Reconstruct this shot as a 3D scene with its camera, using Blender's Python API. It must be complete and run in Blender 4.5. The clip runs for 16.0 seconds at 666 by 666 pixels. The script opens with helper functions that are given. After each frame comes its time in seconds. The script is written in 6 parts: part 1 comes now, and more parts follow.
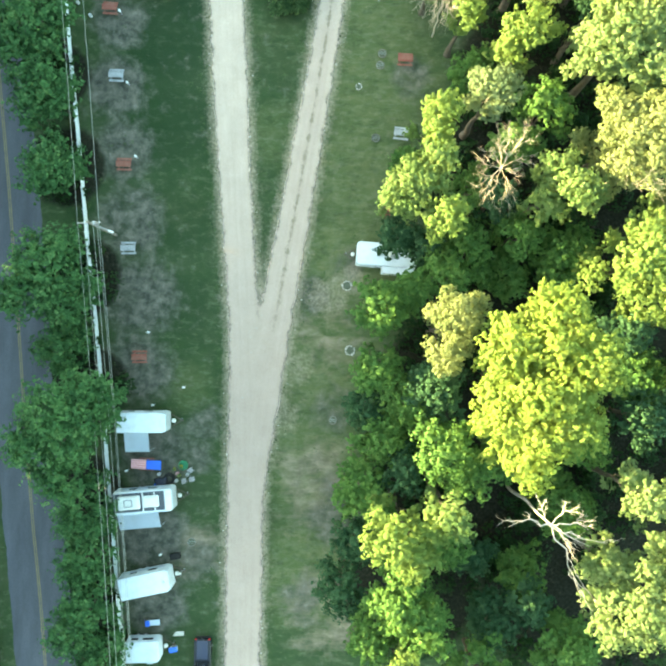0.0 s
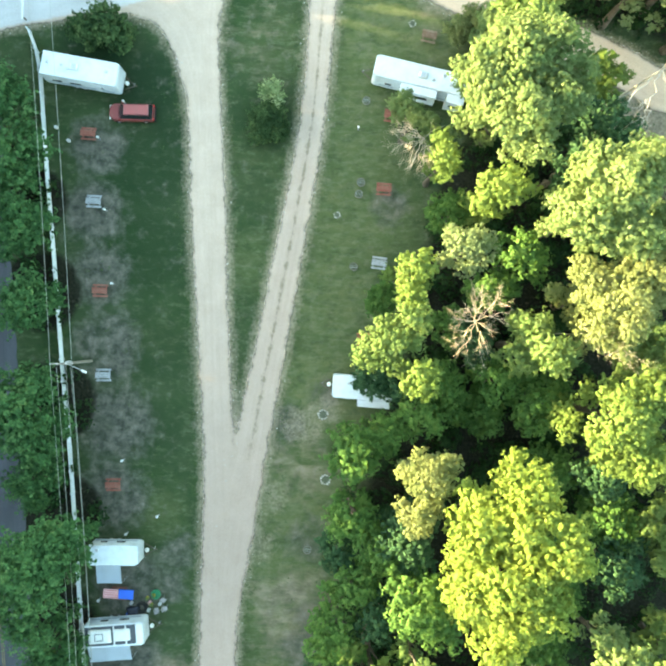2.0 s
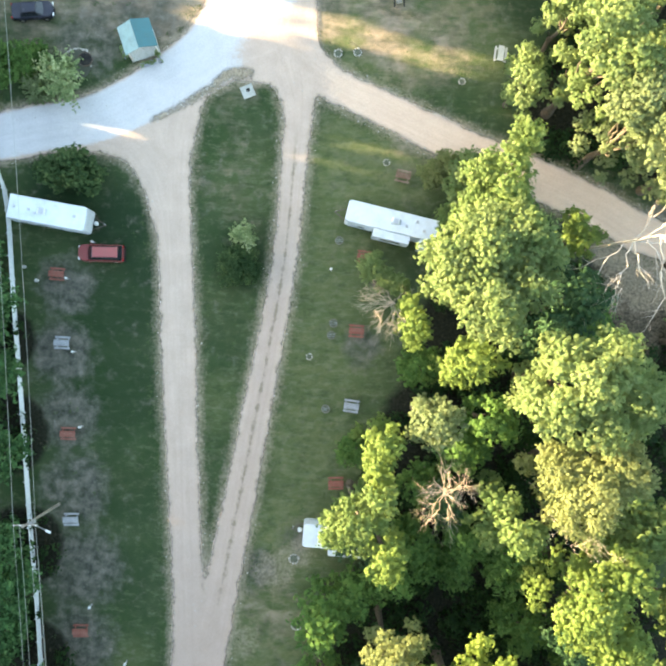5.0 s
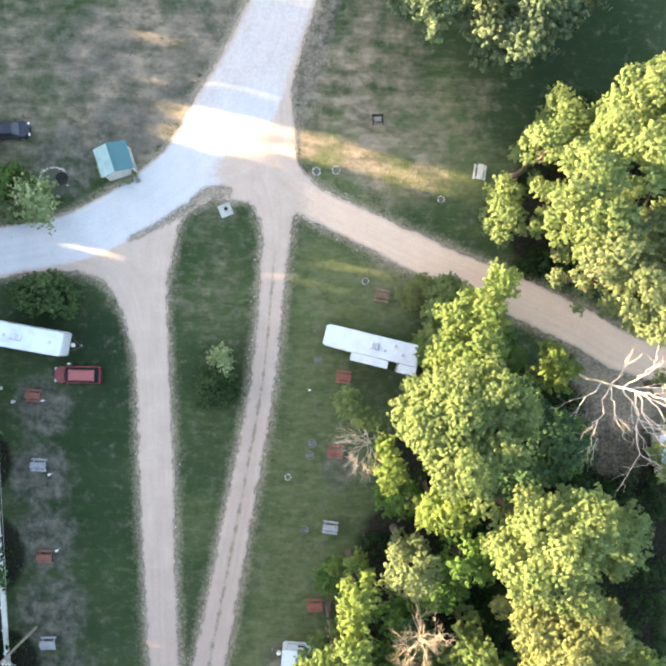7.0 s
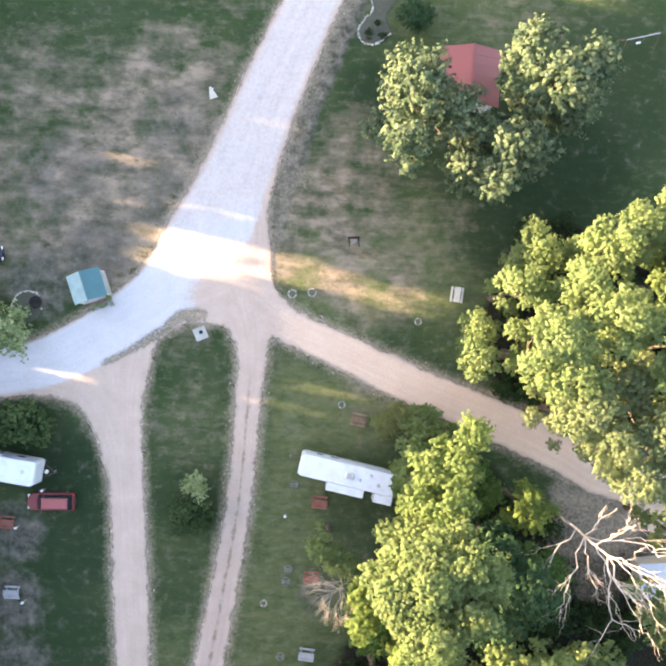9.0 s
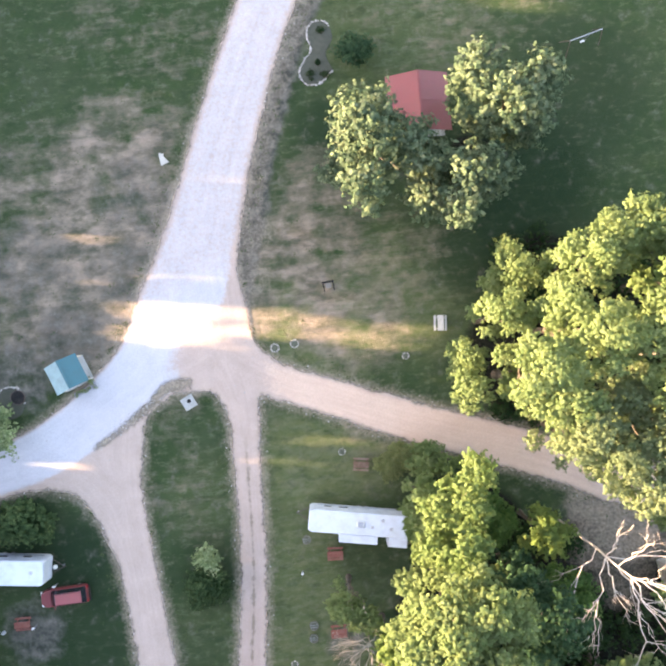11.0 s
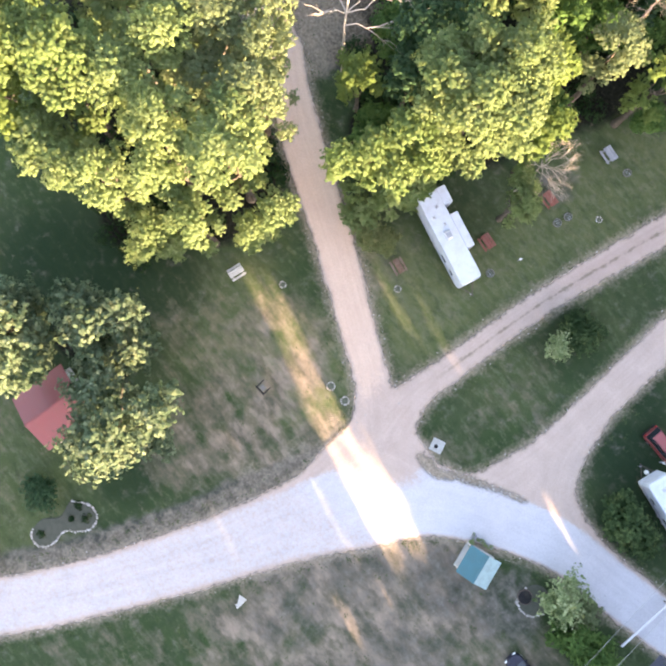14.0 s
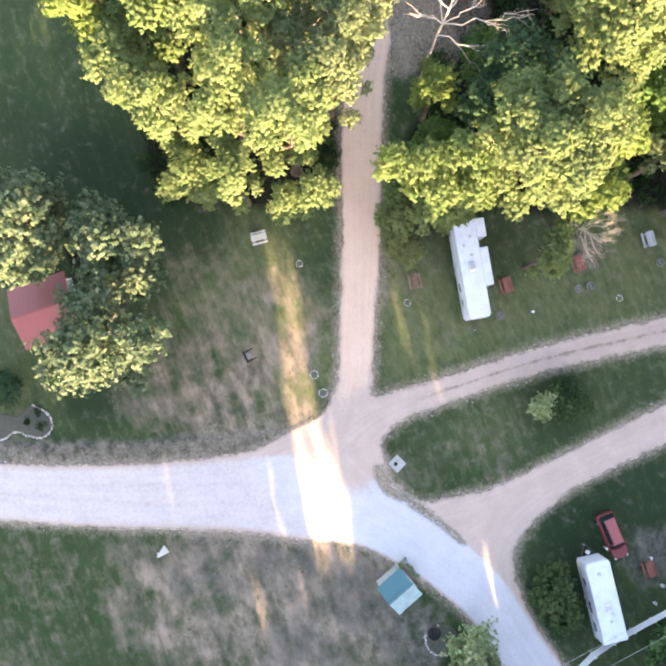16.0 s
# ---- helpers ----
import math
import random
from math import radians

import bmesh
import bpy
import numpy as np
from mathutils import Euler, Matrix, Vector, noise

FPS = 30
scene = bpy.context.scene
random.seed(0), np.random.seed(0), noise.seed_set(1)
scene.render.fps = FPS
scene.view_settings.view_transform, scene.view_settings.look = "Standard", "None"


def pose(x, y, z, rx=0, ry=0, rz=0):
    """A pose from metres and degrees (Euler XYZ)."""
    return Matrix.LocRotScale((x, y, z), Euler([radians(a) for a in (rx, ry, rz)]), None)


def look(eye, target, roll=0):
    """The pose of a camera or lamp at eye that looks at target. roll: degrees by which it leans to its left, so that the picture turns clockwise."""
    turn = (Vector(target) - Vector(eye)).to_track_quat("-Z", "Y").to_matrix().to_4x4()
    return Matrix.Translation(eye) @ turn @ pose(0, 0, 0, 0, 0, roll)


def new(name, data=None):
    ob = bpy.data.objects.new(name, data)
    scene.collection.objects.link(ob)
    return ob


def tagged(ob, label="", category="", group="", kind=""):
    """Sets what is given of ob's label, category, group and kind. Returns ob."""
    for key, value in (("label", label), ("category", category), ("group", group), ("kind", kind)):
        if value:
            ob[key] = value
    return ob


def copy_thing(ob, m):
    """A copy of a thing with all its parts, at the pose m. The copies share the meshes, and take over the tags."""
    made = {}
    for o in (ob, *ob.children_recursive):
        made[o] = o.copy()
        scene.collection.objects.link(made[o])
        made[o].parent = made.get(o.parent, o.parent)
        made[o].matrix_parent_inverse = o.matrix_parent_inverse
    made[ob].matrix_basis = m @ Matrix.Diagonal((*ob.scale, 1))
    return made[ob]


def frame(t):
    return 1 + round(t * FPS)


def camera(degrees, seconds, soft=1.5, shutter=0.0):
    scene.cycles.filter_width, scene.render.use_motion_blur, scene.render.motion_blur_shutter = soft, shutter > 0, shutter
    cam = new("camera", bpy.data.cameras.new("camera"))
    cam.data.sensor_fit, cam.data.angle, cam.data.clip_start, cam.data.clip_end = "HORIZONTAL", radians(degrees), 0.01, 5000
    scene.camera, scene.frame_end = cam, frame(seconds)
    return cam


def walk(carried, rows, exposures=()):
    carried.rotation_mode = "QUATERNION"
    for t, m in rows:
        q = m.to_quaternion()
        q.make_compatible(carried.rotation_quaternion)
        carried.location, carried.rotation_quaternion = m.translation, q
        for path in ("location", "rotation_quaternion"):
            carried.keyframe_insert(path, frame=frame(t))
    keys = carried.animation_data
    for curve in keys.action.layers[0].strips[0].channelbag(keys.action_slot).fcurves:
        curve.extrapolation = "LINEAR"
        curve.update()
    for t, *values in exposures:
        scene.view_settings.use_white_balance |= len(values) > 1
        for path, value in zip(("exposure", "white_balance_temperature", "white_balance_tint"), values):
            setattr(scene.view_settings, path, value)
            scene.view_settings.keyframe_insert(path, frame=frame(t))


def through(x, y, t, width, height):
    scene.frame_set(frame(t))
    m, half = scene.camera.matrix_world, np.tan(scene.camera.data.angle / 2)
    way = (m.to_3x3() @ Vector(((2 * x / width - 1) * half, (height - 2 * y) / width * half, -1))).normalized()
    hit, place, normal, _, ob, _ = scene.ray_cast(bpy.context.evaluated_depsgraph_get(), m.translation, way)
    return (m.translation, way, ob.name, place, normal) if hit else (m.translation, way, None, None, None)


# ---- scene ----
cam = camera(50.90, 16.0, soft=2.6)
# seconds, place, tilt about x and y, heading
ROWS = [
    (0, 0.783, 0.212, 76.883, 0.122, -0.006, 1.308),
    (0.5, 1.109, 3.718, 76.872, 0.192, -0.175, 1.382),
    (1, 1.613, 7.206, 76.814, 0.299, -0.23, 1.542),
    (1.5, 2.03, 10.634, 76.765, 0.407, -0.349, 1.662),
    (2, 2.371, 13.785, 76.697, 0.56, -0.483, 1.94),
    (2.5, 2.694, 16.58, 76.562, 0.496, -0.617, 2.139),
    (3, 3.094, 19.081, 76.383, 0.461, -0.693, 2.199),
    (3.5, 3.501, 21.488, 76.208, 0.44, -0.735, 2.211),
    (6, 5.117, 35.625, 75.775, 0.579, -0.893, 2.128),
    (6.5, 5.534, 38.983, 75.695, 0.611, -0.958, 2.088),
    (7, 6.123, 42.383, 75.579, 0.57, -0.916, 2.059),
    (7.5, 6.874, 45.754, 75.422, 0.591, -0.772, 2.057),
    (8, 7.48, 49.246, 75.284, 0.53, -0.707, 2.008),
    (8.5, 8.027, 52.558, 75.162, 0.639, -0.692, 2.002),
    (9, 8.443, 55.544, 75.075, 0.739, -0.758, 1.999),
    (9.2, 8.578, 56.409, 75.063, 0.863, -0.842, 1.93),
    (10.3, 9.6, 59.35, 74.3, 0.95, -0.78, 1.9),
    (10.9, 10.06, 60.15, 73.95, 1.0, -0.72, -4.0),
    (11.3, 10.297, 60.419, 73.759, 1.035, -0.705, -20.152),
    (11.5, 10.404, 60.517, 73.727, 1.013, -0.752, -32.231),
    (12, 10.352, 60.47, 73.661, 1.292, -1.042, -65.581),
    (12.5, 10.01, 60.207, 73.576, 1.722, -1.189, -77.489),
    (13, 9.552, 60.102, 73.495, 2.063, -1.386, -83.511),
    (13.5, 9.023, 60.159, 73.399, 2.676, -1.19, -104.274),
    (14, 8.512, 60.284, 73.398, 3.176, -0.597, -128.612),
    (14.5, 8.119, 60.372, 73.418, 3.277, -0.71, -130.328),
    (15, 7.929, 60.458, 73.422, 3.217, -0.88, -130.639),
    (15.5, 7.903, 60.547, 73.454, 2.897, -1.496, -116.718),
    (16, 7.977, 60.655, 73.491, 2.67, -1.704, -110.909),
]
walk(cam, [(t, pose(x, y, z, tilt, lean, turn)) for t, x, y, z, tilt, lean, turn in ROWS],
     exposures=[(0, 3.92, 7850, -14), (3.5, 3.68, 7700, -1), (7, 3.45, 7450, 17), (9, 3.45, 7380, 25), (16, 3.45, 7330, 28)])

# ---- light ----
SUN_AZIMUTH, SUN_ELEVATION = 170.6, 9.6     # degrees; azimuth counted from +x towards +y
world = bpy.data.worlds.new("sky")
scene.world = world
world.use_nodes = True
wt = world.node_tree
sky = wt.nodes.new("ShaderNodeTexSky")
sky.sky_type, sky.sun_disc = 'NISHITA', False
sky.sun_elevation, sky.sun_rotation = radians(SUN_ELEVATION), radians(90 - SUN_AZIMUTH)
wt.links.new(sky.outputs[0], wt.nodes["Background"].inputs[0])
wt.nodes["Background"].inputs[1].default_value = 0.15

sun_data = bpy.data.lights.new("sun", 'SUN')
sun_data.energy, sun_data.angle, sun_data.color = 5.0, radians(0.6), (1.0, 0.82, 0.53)
sun = new("sun", sun_data)
ca, ce = radians(SUN_AZIMUTH), radians(SUN_ELEVATION)
sun.matrix_world = look((200 * math.cos(ca), 200 * math.sin(ca), 200 * math.tan(ce)), (0, 0, 0))


# ---- materials ----
class Nodes:
    """A short way to write node materials."""

    def __init__(self, name):
        self.mat = bpy.data.materials.new(name)
        self.mat.use_nodes = True
        self.tree = self.mat.node_tree
        self.bsdf = self.tree.nodes["Principled BSDF"]
        self.out = self.tree.nodes["Material Output"]

    def add(self, kind, **inputs):
        node = self.tree.nodes.new("ShaderNode" + kind)
        for key, value in inputs.items():
            self.set(node, key, value)
        return node

    def set(self, node, key, value):
        socket = node.inputs[int(key[1:])] if key[0] == "i" and key[1:].isdigit() else node.inputs[key.replace("_", " ")]
        if isinstance(value, bpy.types.NodeSocket):
            self.tree.links.new(value, socket)
        else:
            socket.default_value = value

    def coords(self):
        return self.add("NewGeometry").outputs["Position"]

    def local(self):
        return self.add("TexCoord").outputs["Object"]

    def noise(self, scale, detail=4, rough=0.55, vector=None, stretch=None):
        vector = vector or self.coords()
        if stretch:
            m = self.add("Mapping", Vector=vector, Scale=stretch)
            vector = m.outputs[0]
        n = self.add("TexNoise", Vector=vector, Scale=scale, Detail=detail, Roughness=rough)
        return n.outputs["Fac"]

    def ramp(self, fac, *stops):
        r = self.add("ValToRGB", Fac=fac)
        e = r.color_ramp.elements
        while len(e) < len(stops):
            e.new(0.5)
        for el, (at, col) in zip(e, stops):
            el.position = at
            el.color = (col, col, col, 1) if isinstance(col, (int, float)) else (*col, 1)
        return r.outputs["Color"]

    def mix(self, fac, a, b, mode='MIX'):
        m = self.add("Mix")
        m.data_type, m.blend_type = 'RGBA', mode
        for sock, v in ((m.inputs[0], fac), (m.inputs[6], a), (m.inputs[7], b)):
            if isinstance(v, bpy.types.NodeSocket):
                self.tree.links.new(v, sock)
            elif isinstance(v, tuple):
                sock.default_value = (*v, 1)
            else:
                sock.default_value = v
        return m.outputs[2]

    def math(self, op, a, b=0.0):
        m = self.add("Math", i0=a, i1=b)
        m.operation = op
        return m.outputs[0]

    def span(self, value, lo, hi, a, b):
        m = self.add("MapRange", i0=value, i1=lo, i2=hi, i3=a, i4=b)
        m.interpolation_type = 'SMOOTHSTEP'
        return m.outputs[0]

    def attr(self, name):
        n = self.add("Attribute")
        n.attribute_name = name
        return n.outputs["Fac"]

    def bump(self, height, strength=0.3, distance=0.02):
        b = self.add("Bump", Height=height, Strength=strength, Distance=distance)
        self.tree.links.new(b.outputs[0], self.bsdf.inputs["Normal"])

    def done(self, colour, rough=0.9, metal=0.0, spec=0.3):
        for key, v in (("Base Color", colour), ("Roughness", rough), ("Metallic", metal), ("Specular IOR Level", spec)):
            if isinstance(v, bpy.types.NodeSocket):
                self.tree.links.new(v, self.bsdf.inputs[key])
            else:
                self.bsdf.inputs[key].default_value = (*v, 1) if isinstance(v, tuple) else v
        return self.mat


def painted(name, colour, rough=0.5, dirt=0.25, metal=0.0, grime=(0.10, 0.09, 0.07), scale=3.0):
    """Paint, metal or plastic with streaks of grime and small uneven patches."""
    n = Nodes(name)
    vec = n.local()
    big = n.noise(scale * 0.35, 4, 0.6, vec)
    fine = n.noise(scale * 6, 3, 0.6, vec)
    dirty = n.ramp(n.math('MULTIPLY', big, n.math('ADD', fine, 0.5)), (0.42, 0.0), (0.75, dirt))
    col = n.mix(dirty, colour, grime)
    col = n.mix(n.ramp(fine, (0.3, 0.06), (0.7, 0.0)), col, tuple(c * 0.6 for c in colour))
    n.bump(fine, 0.08, 0.01)
    return n.done(col, n.ramp(big, (0.3, rough * 0.85), (0.7, min(1, rough * 1.15))), metal)


def wooden(name, colour, worn, rough=0.8):
    n = Nodes(name)
    vec = n.local()
    grain = n.noise(6, 5, 0.65, vec, (0.6, 9, 9))
    patch = n.noise(1.3, 3, 0.5, vec)
    tone = n.add("ObjectInfo").outputs["Random"]
    col = n.mix(n.ramp(grain, (0.35, 0.0), (0.7, 0.55)), colour, tuple(c * 0.6 for c in colour))
    col = n.mix(n.ramp(n.math('ADD', patch, n.math('MULTIPLY', tone, 0.2)), (0.5, 0.0), (0.8, 0.7)), col, worn)
    n.bump(grain, 0.3, 0.01)
    return n.done(col, rough)


def leafy(name, low, high, tip, through=0.46):
    """Leaves: each spray has its own tone; light shines through them in part."""
    n = Nodes(name)
    rnd = n.add("NewGeometry").outputs["Random Per Island"]
    clump = n.noise(0.55, 2, 0.5)
    tone = n.math('ADD', n.math('MULTIPLY', rnd, 0.30), n.math('ADD', n.math('MULTIPLY', clump, 0.7), 0.06))
    col = n.ramp(tone, (0.25, low), (0.60, high), (0.92, tip))
    n.done(col, 0.7, 0.0, 0.12)
    glow = n.add("BsdfTranslucent", Color=col)
    mixer = n.add("MixShader", Fac=through, i1=n.bsdf.outputs[0], i2=glow.outputs[0])
    n.tree.links.new(mixer.outputs[0], n.out.inputs[0])
    return n.mat


def ground_material():
    n = Nodes("ground_grass")
    vec = n.coords()
    big = n.noise(0.09, 4, 0.6, vec)
    wide = n.ramp(n.noise(0.42, 4, 0.55, vec), (0.28, 0.0), (0.72, 1.0))
    mown = n.ramp(n.noise(0.55, 5, 0.6, vec, (0.30, 1.5, 1)), (0.30, 0.0), (0.70, 1.0))
    rough = n.ramp(n.noise(0.9, 5, 0.58, vec), (0.26, 0.0), (0.74, 1.0))
    fine = n.noise(3.2, 5, 0.65, vec)
    blades = n.noise(16, 4, 0.7, vec)
    grass = n.mix(wide, (0.021, 0.043, 0.015), (0.037, 0.066, 0.022))
    grass = n.mix(n.ramp(big, (0.38, 0.0), (0.64, 0.7)), grass, (0.050, 0.070, 0.033))
    grass = n.mix(n.math('MULTIPLY', n.math('MULTIPLY', rough, mown), 0.7), grass, (0.068, 0.076, 0.042))
    pale = n.mix(n.math('MULTIPLY', n.math('ADD', rough, mown), 0.5), (0.066, 0.096, 0.034), (0.150, 0.150, 0.068))
    grass = n.mix(n.math('MULTIPLY', n.attr("lawn"), 0.9), grass, pale)
    # tree shade on the lawn, put into the grass colour
    grass = n.mix(n.math('MULTIPLY', n.attr("shade_tint"), 0.85), grass, (0.0092, 0.0240, 0.0112))
    grass = n.mix(n.ramp(blades, (0.35, 0.3), (0.65, 0.0)), grass, (0.014, 0.026, 0.011))
    fleck = n.ramp(n.math('ADD', n.noise(0.95, 6, 0.68, vec, (0.7, 1.4, 1)), n.math('MULTIPLY', n.attr("lawn"), 0.09)), (0.53, 0.0), (0.74, 0.6))
    fleck = n.math('MULTIPLY', fleck, n.math('SUBTRACT', 1.0, n.math('MULTIPLY', n.attr("shade_tint"), 0.8)))
    grass = n.mix(fleck, grass, (0.130, 0.138, 0.082))
    hollow = n.ramp(n.noise(0.7, 6, 0.66, vec, (0.8, 1.3, 1)), (0.34, 0.5), (0.5, 0.0))
    grass = n.mix(hollow, grass, (0.022, 0.040, 0.017))
    tuft = n.ramp(n.noise(0.48, 6, 0.62, vec, (0.75, 1.35, 1)), (0.36, 0.0), (0.64, 1.0))
    straw = n.mix(tuft, (0.080, 0.076, 0.052), (0.290, 0.220, 0.168))
    dry_at = n.math('MULTIPLY', n.attr("dry"), n.ramp(n.noise(0.24, 4, 0.6, vec), (0.34, 0.45), (0.64, 1.5)))
    dry_amt = n.ramp(n.math('ADD', dry_at, n.math('ADD', n.math('MULTIPLY', mown, 0.32), n.math('MULTIPLY', rough, 0.28))), (0.45, 0.0), (1.30, 0.9))
    col = n.mix(dry_amt, grass, straw)
    bare = n.mix(n.ramp(n.noise(0.9, 5, 0.62, vec), (0.34, 0.0), (0.70, 1.0)), (0.036, 0.038, 0.032), (0.150, 0.138, 0.112))
    bare = n.mix(n.ramp(n.noise(2.8, 5, 0.7, vec), (0.60, 0.0), (0.70, 0.6)), bare, (0.20, 0.185, 0.16))
    bare_amt = n.ramp(n.math('ADD', n.attr("bare"), n.math('ADD', n.math('MULTIPLY', wide, 0.38), n.math('MULTIPLY', rough, 0.42))), (0.48, 0.0), (1.45, 0.92))
    col = n.mix(bare_amt, col, bare)
    # leaf floor taken near black, the shade below the crowns in its colour
    shaded_litter = n.mix(n.ramp(fine, (0.35, 0.0), (0.65, 1.0)), (0.007, 0.009, 0.005), (0.024, 0.023, 0.016))
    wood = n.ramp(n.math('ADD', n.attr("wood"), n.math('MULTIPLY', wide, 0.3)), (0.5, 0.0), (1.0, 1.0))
    col = n.mix(wood, col, shaded_litter)
    spill = n.mix(n.ramp(fine, (0.3, 0.0), (0.7, 1.0)), (0.185, 0.148, 0.108), (0.35, 0.285, 0.215))
    spill_amt = n.ramp(n.math('ADD', n.attr("gravel"), n.math('MULTIPLY', n.math('ADD', rough, n.ramp(fine, (0.3, 0.0), (0.7, 1.0))), 0.22)), (0.30, 0.0), (1.30, 1.0))
    col = n.mix(spill_amt, col, spill)
    n.bump(n.math('ADD', fine, n.math('MULTIPLY', blades, 0.7)), 0.6, 0.12)
    return n.done(col, 0.95, 0.0, 0.1)


def gravel_material():
    """Crushed stone. Layers: lime, clay, track say which lane it belongs to, edge how far beyond the lane's edge it lies (metres)."""
    n = Nodes("lane_gravel")
    vec = n.coords()
    stones = n.add("TexVoronoi", Vector=vec, Scale=11.0).outputs["Distance"]
    fine = n.noise(7, 5, 0.7, vec)
    mid = n.noise(2.2, 4, 0.6, vec)
    patch = n.ramp(n.noise(0.45, 4, 0.6, vec), (0.35, 0.0), (0.7, 1.0))
    across, along = n.attr("across"), n.attr("along")
    lane = n.add("CombineXYZ", X=n.math('MULTIPLY', across, 3.2), Y=n.math('MULTIPLY', along, 0.06)).outputs[0]
    worn = n.ramp(n.noise(1.6, 4, 0.55, lane), (0.30, 0.0), (0.70, 1.0))
    tone = n.math('MULTIPLY', n.math('ADD', patch, worn), 0.5)
    drive = n.mix(tone, (0.384, 0.293, 0.238), (0.487, 0.374, 0.310))
    lime = n.mix(tone, (0.420, 0.408, 0.415), (0.508, 0.494, 0.503))
    clay = n.mix(tone, (0.530, 0.376, 0.286), (0.640, 0.472, 0.364))
    blotch = n.math('MULTIPLY', n.math('SUBTRACT', mid, 0.5), 0.7)
    dust = n.mix(tone, (0.318, 0.232, 0.194), (0.392, 0.290, 0.244))
    drive = n.mix(n.attr("dust"), drive, dust)
    col = n.mix(n.span(n.math('ADD', n.attr("clay"), blotch), 0.25, 0.75, 0.0, 1.0), drive, clay)
    col = n.mix(n.span(n.math('ADD', n.attr("lime"), blotch), 0.2, 0.8, 0.0, 1.0), col, lime)
    dark = n.mix(0.55, col, (0.12, 0.095, 0.07))
    col = n.mix(n.ramp(fine, (0.32, 0.35), (0.6, 0.0)), col, dark)
    col = n.mix(n.ramp(stones, (0.1, 0.2), (0.5, 0.0)), col, (0.56, 0.50, 0.44))
    u = n.math('ABSOLUTE', across)
    strip = n.math('ADD', n.math('MULTIPLY', u, -2.6), n.ramp(n.noise(0.9, 5, 0.7, vec), (0.3, 0.0), (0.7, 1.0)))
    col = n.mix(n.math('MULTIPLY', n.span(strip, 0.0, 0.8, 0.0, 0.8), n.attr("track")), col, (0.15, 0.125, 0.085))
    ragged = n.math('MULTIPLY', n.math('SUBTRACT', n.noise(0.6, 4, 0.55, vec), 0.5), 0.8)
    crumb = n.math('MULTIPLY', n.math('SUBTRACT', n.noise(2.2, 3, 0.5, vec), 0.5), 0.45)
    edge = n.math('ADD', n.attr("edge"), n.math('ADD', ragged, crumb))
    col = n.mix(n.span(edge, -0.8, 0.5, 0.0, 0.25), col, (0.28, 0.23, 0.17))
    n.set(n.bsdf, "Alpha", n.span(edge, -0.34, 0.26, 1.0, 0.0))
    n.bump(n.math('ADD', fine, stones), 0.5, 0.04)
    return n.done(col, 0.95, 0.0, 0.15)


def asphalt_material():
    n = Nodes("asphalt")
    vec = n.coords()
    patch = n.noise(0.25, 4, 0.6, vec, (2.0, 0.4, 1))
    fine = n.noise(9, 4, 0.7, vec)
    col = n.mix(n.ramp(patch, (0.35, 0.0), (0.7, 1.0)), (0.058, 0.060, 0.072), (0.096, 0.098, 0.114))
    col = n.mix(n.ramp(fine, (0.35, 0.4), (0.6, 0.0)), col, (0.035, 0.035, 0.038))
    n.bump(fine, 0.3, 0.02)
    return n.done(col, 0.85)


def bark_material(name, dark, pale):
    n = Nodes(name)
    vec = n.local()
    ridge = n.noise(5, 5, 0.7, vec, (3, 3, 0.6))
    patch = n.noise(0.9, 3, 0.5, vec)
    col = n.mix(n.ramp(ridge, (0.35, 0.0), (0.65, 1.0)), dark, pale)
    col = n.mix(n.ramp(patch, (0.55, 0.0), (0.75, 0.5)), col, tuple(c * 0.6 for c in pale))
    n.bump(ridge, 0.6, 0.04)
    return n.done(col, 0.9)


def glass_material():
    n = Nodes("tinted_glass")
    return n.done(n.mix(n.noise(3, 2, 0.5, n.local()), (0.010, 0.012, 0.015), (0.022, 0.026, 0.032)), 0.08, 0.0, 0.6)


def stone_material(name, a, b):
    n = Nodes(name)
    rnd = n.add("ObjectInfo").outputs["Random"]
    fine = n.noise(9, 5, 0.7, n.local())
    col = n.mix(rnd, a, b)
    col = n.mix(n.ramp(fine, (0.35, 0.5), (0.65, 0.0)), col, tuple(c * 0.5 for c in a))
    n.bump(fine, 0.5, 0.03)
    return n.done(col, 0.9)


GROUND = ground_material()
GRAVEL = gravel_material()
ASPHALT = asphalt_material()
LINE_YELLOW = painted("worn_yellow_road_paint", (0.20, 0.16, 0.075), 0.8, 0.6)
BARK = bark_material("brown_bark", (0.045, 0.034, 0.025), (0.13, 0.105, 0.08))
DEADWOOD = bark_material("bleached_deadwood", (0.30, 0.25, 0.205), (0.54, 0.47, 0.41))
TWIGS = bark_material("dry_twigs", (0.27, 0.22, 0.165), (0.50, 0.42, 0.335))
LEAF_YELLOW = leafy("yellow_green_leaves", (0.098, 0.154, 0.040), (0.146, 0.206, 0.056), (0.172, 0.222, 0.070), 0.52)
LEAF_GOLD = leafy("golden_green_leaves", (0.114, 0.176, 0.036), (0.178, 0.234, 0.052), (0.206, 0.250, 0.068), 0.52)
LEAF_GREEN = leafy("fresh_green_leaves", (0.082, 0.143, 0.045), (0.134, 0.191, 0.064), (0.164, 0.206, 0.082), 0.52)
# deep green whose low tones carry the shade inside and under crowns
LEAF_DARK = leafy("deep_green_shaded_leaves", (0.032, 0.080, 0.022), (0.090, 0.170, 0.044), (0.150, 0.230, 0.066))
# greens for trees in shade: dark gaps and skylit tips are in the tones
LEAF_SHADE = leafy("shaded_roadside_leaves", (0.018, 0.054, 0.022), (0.062, 0.142, 0.050), (0.160, 0.255, 0.104))
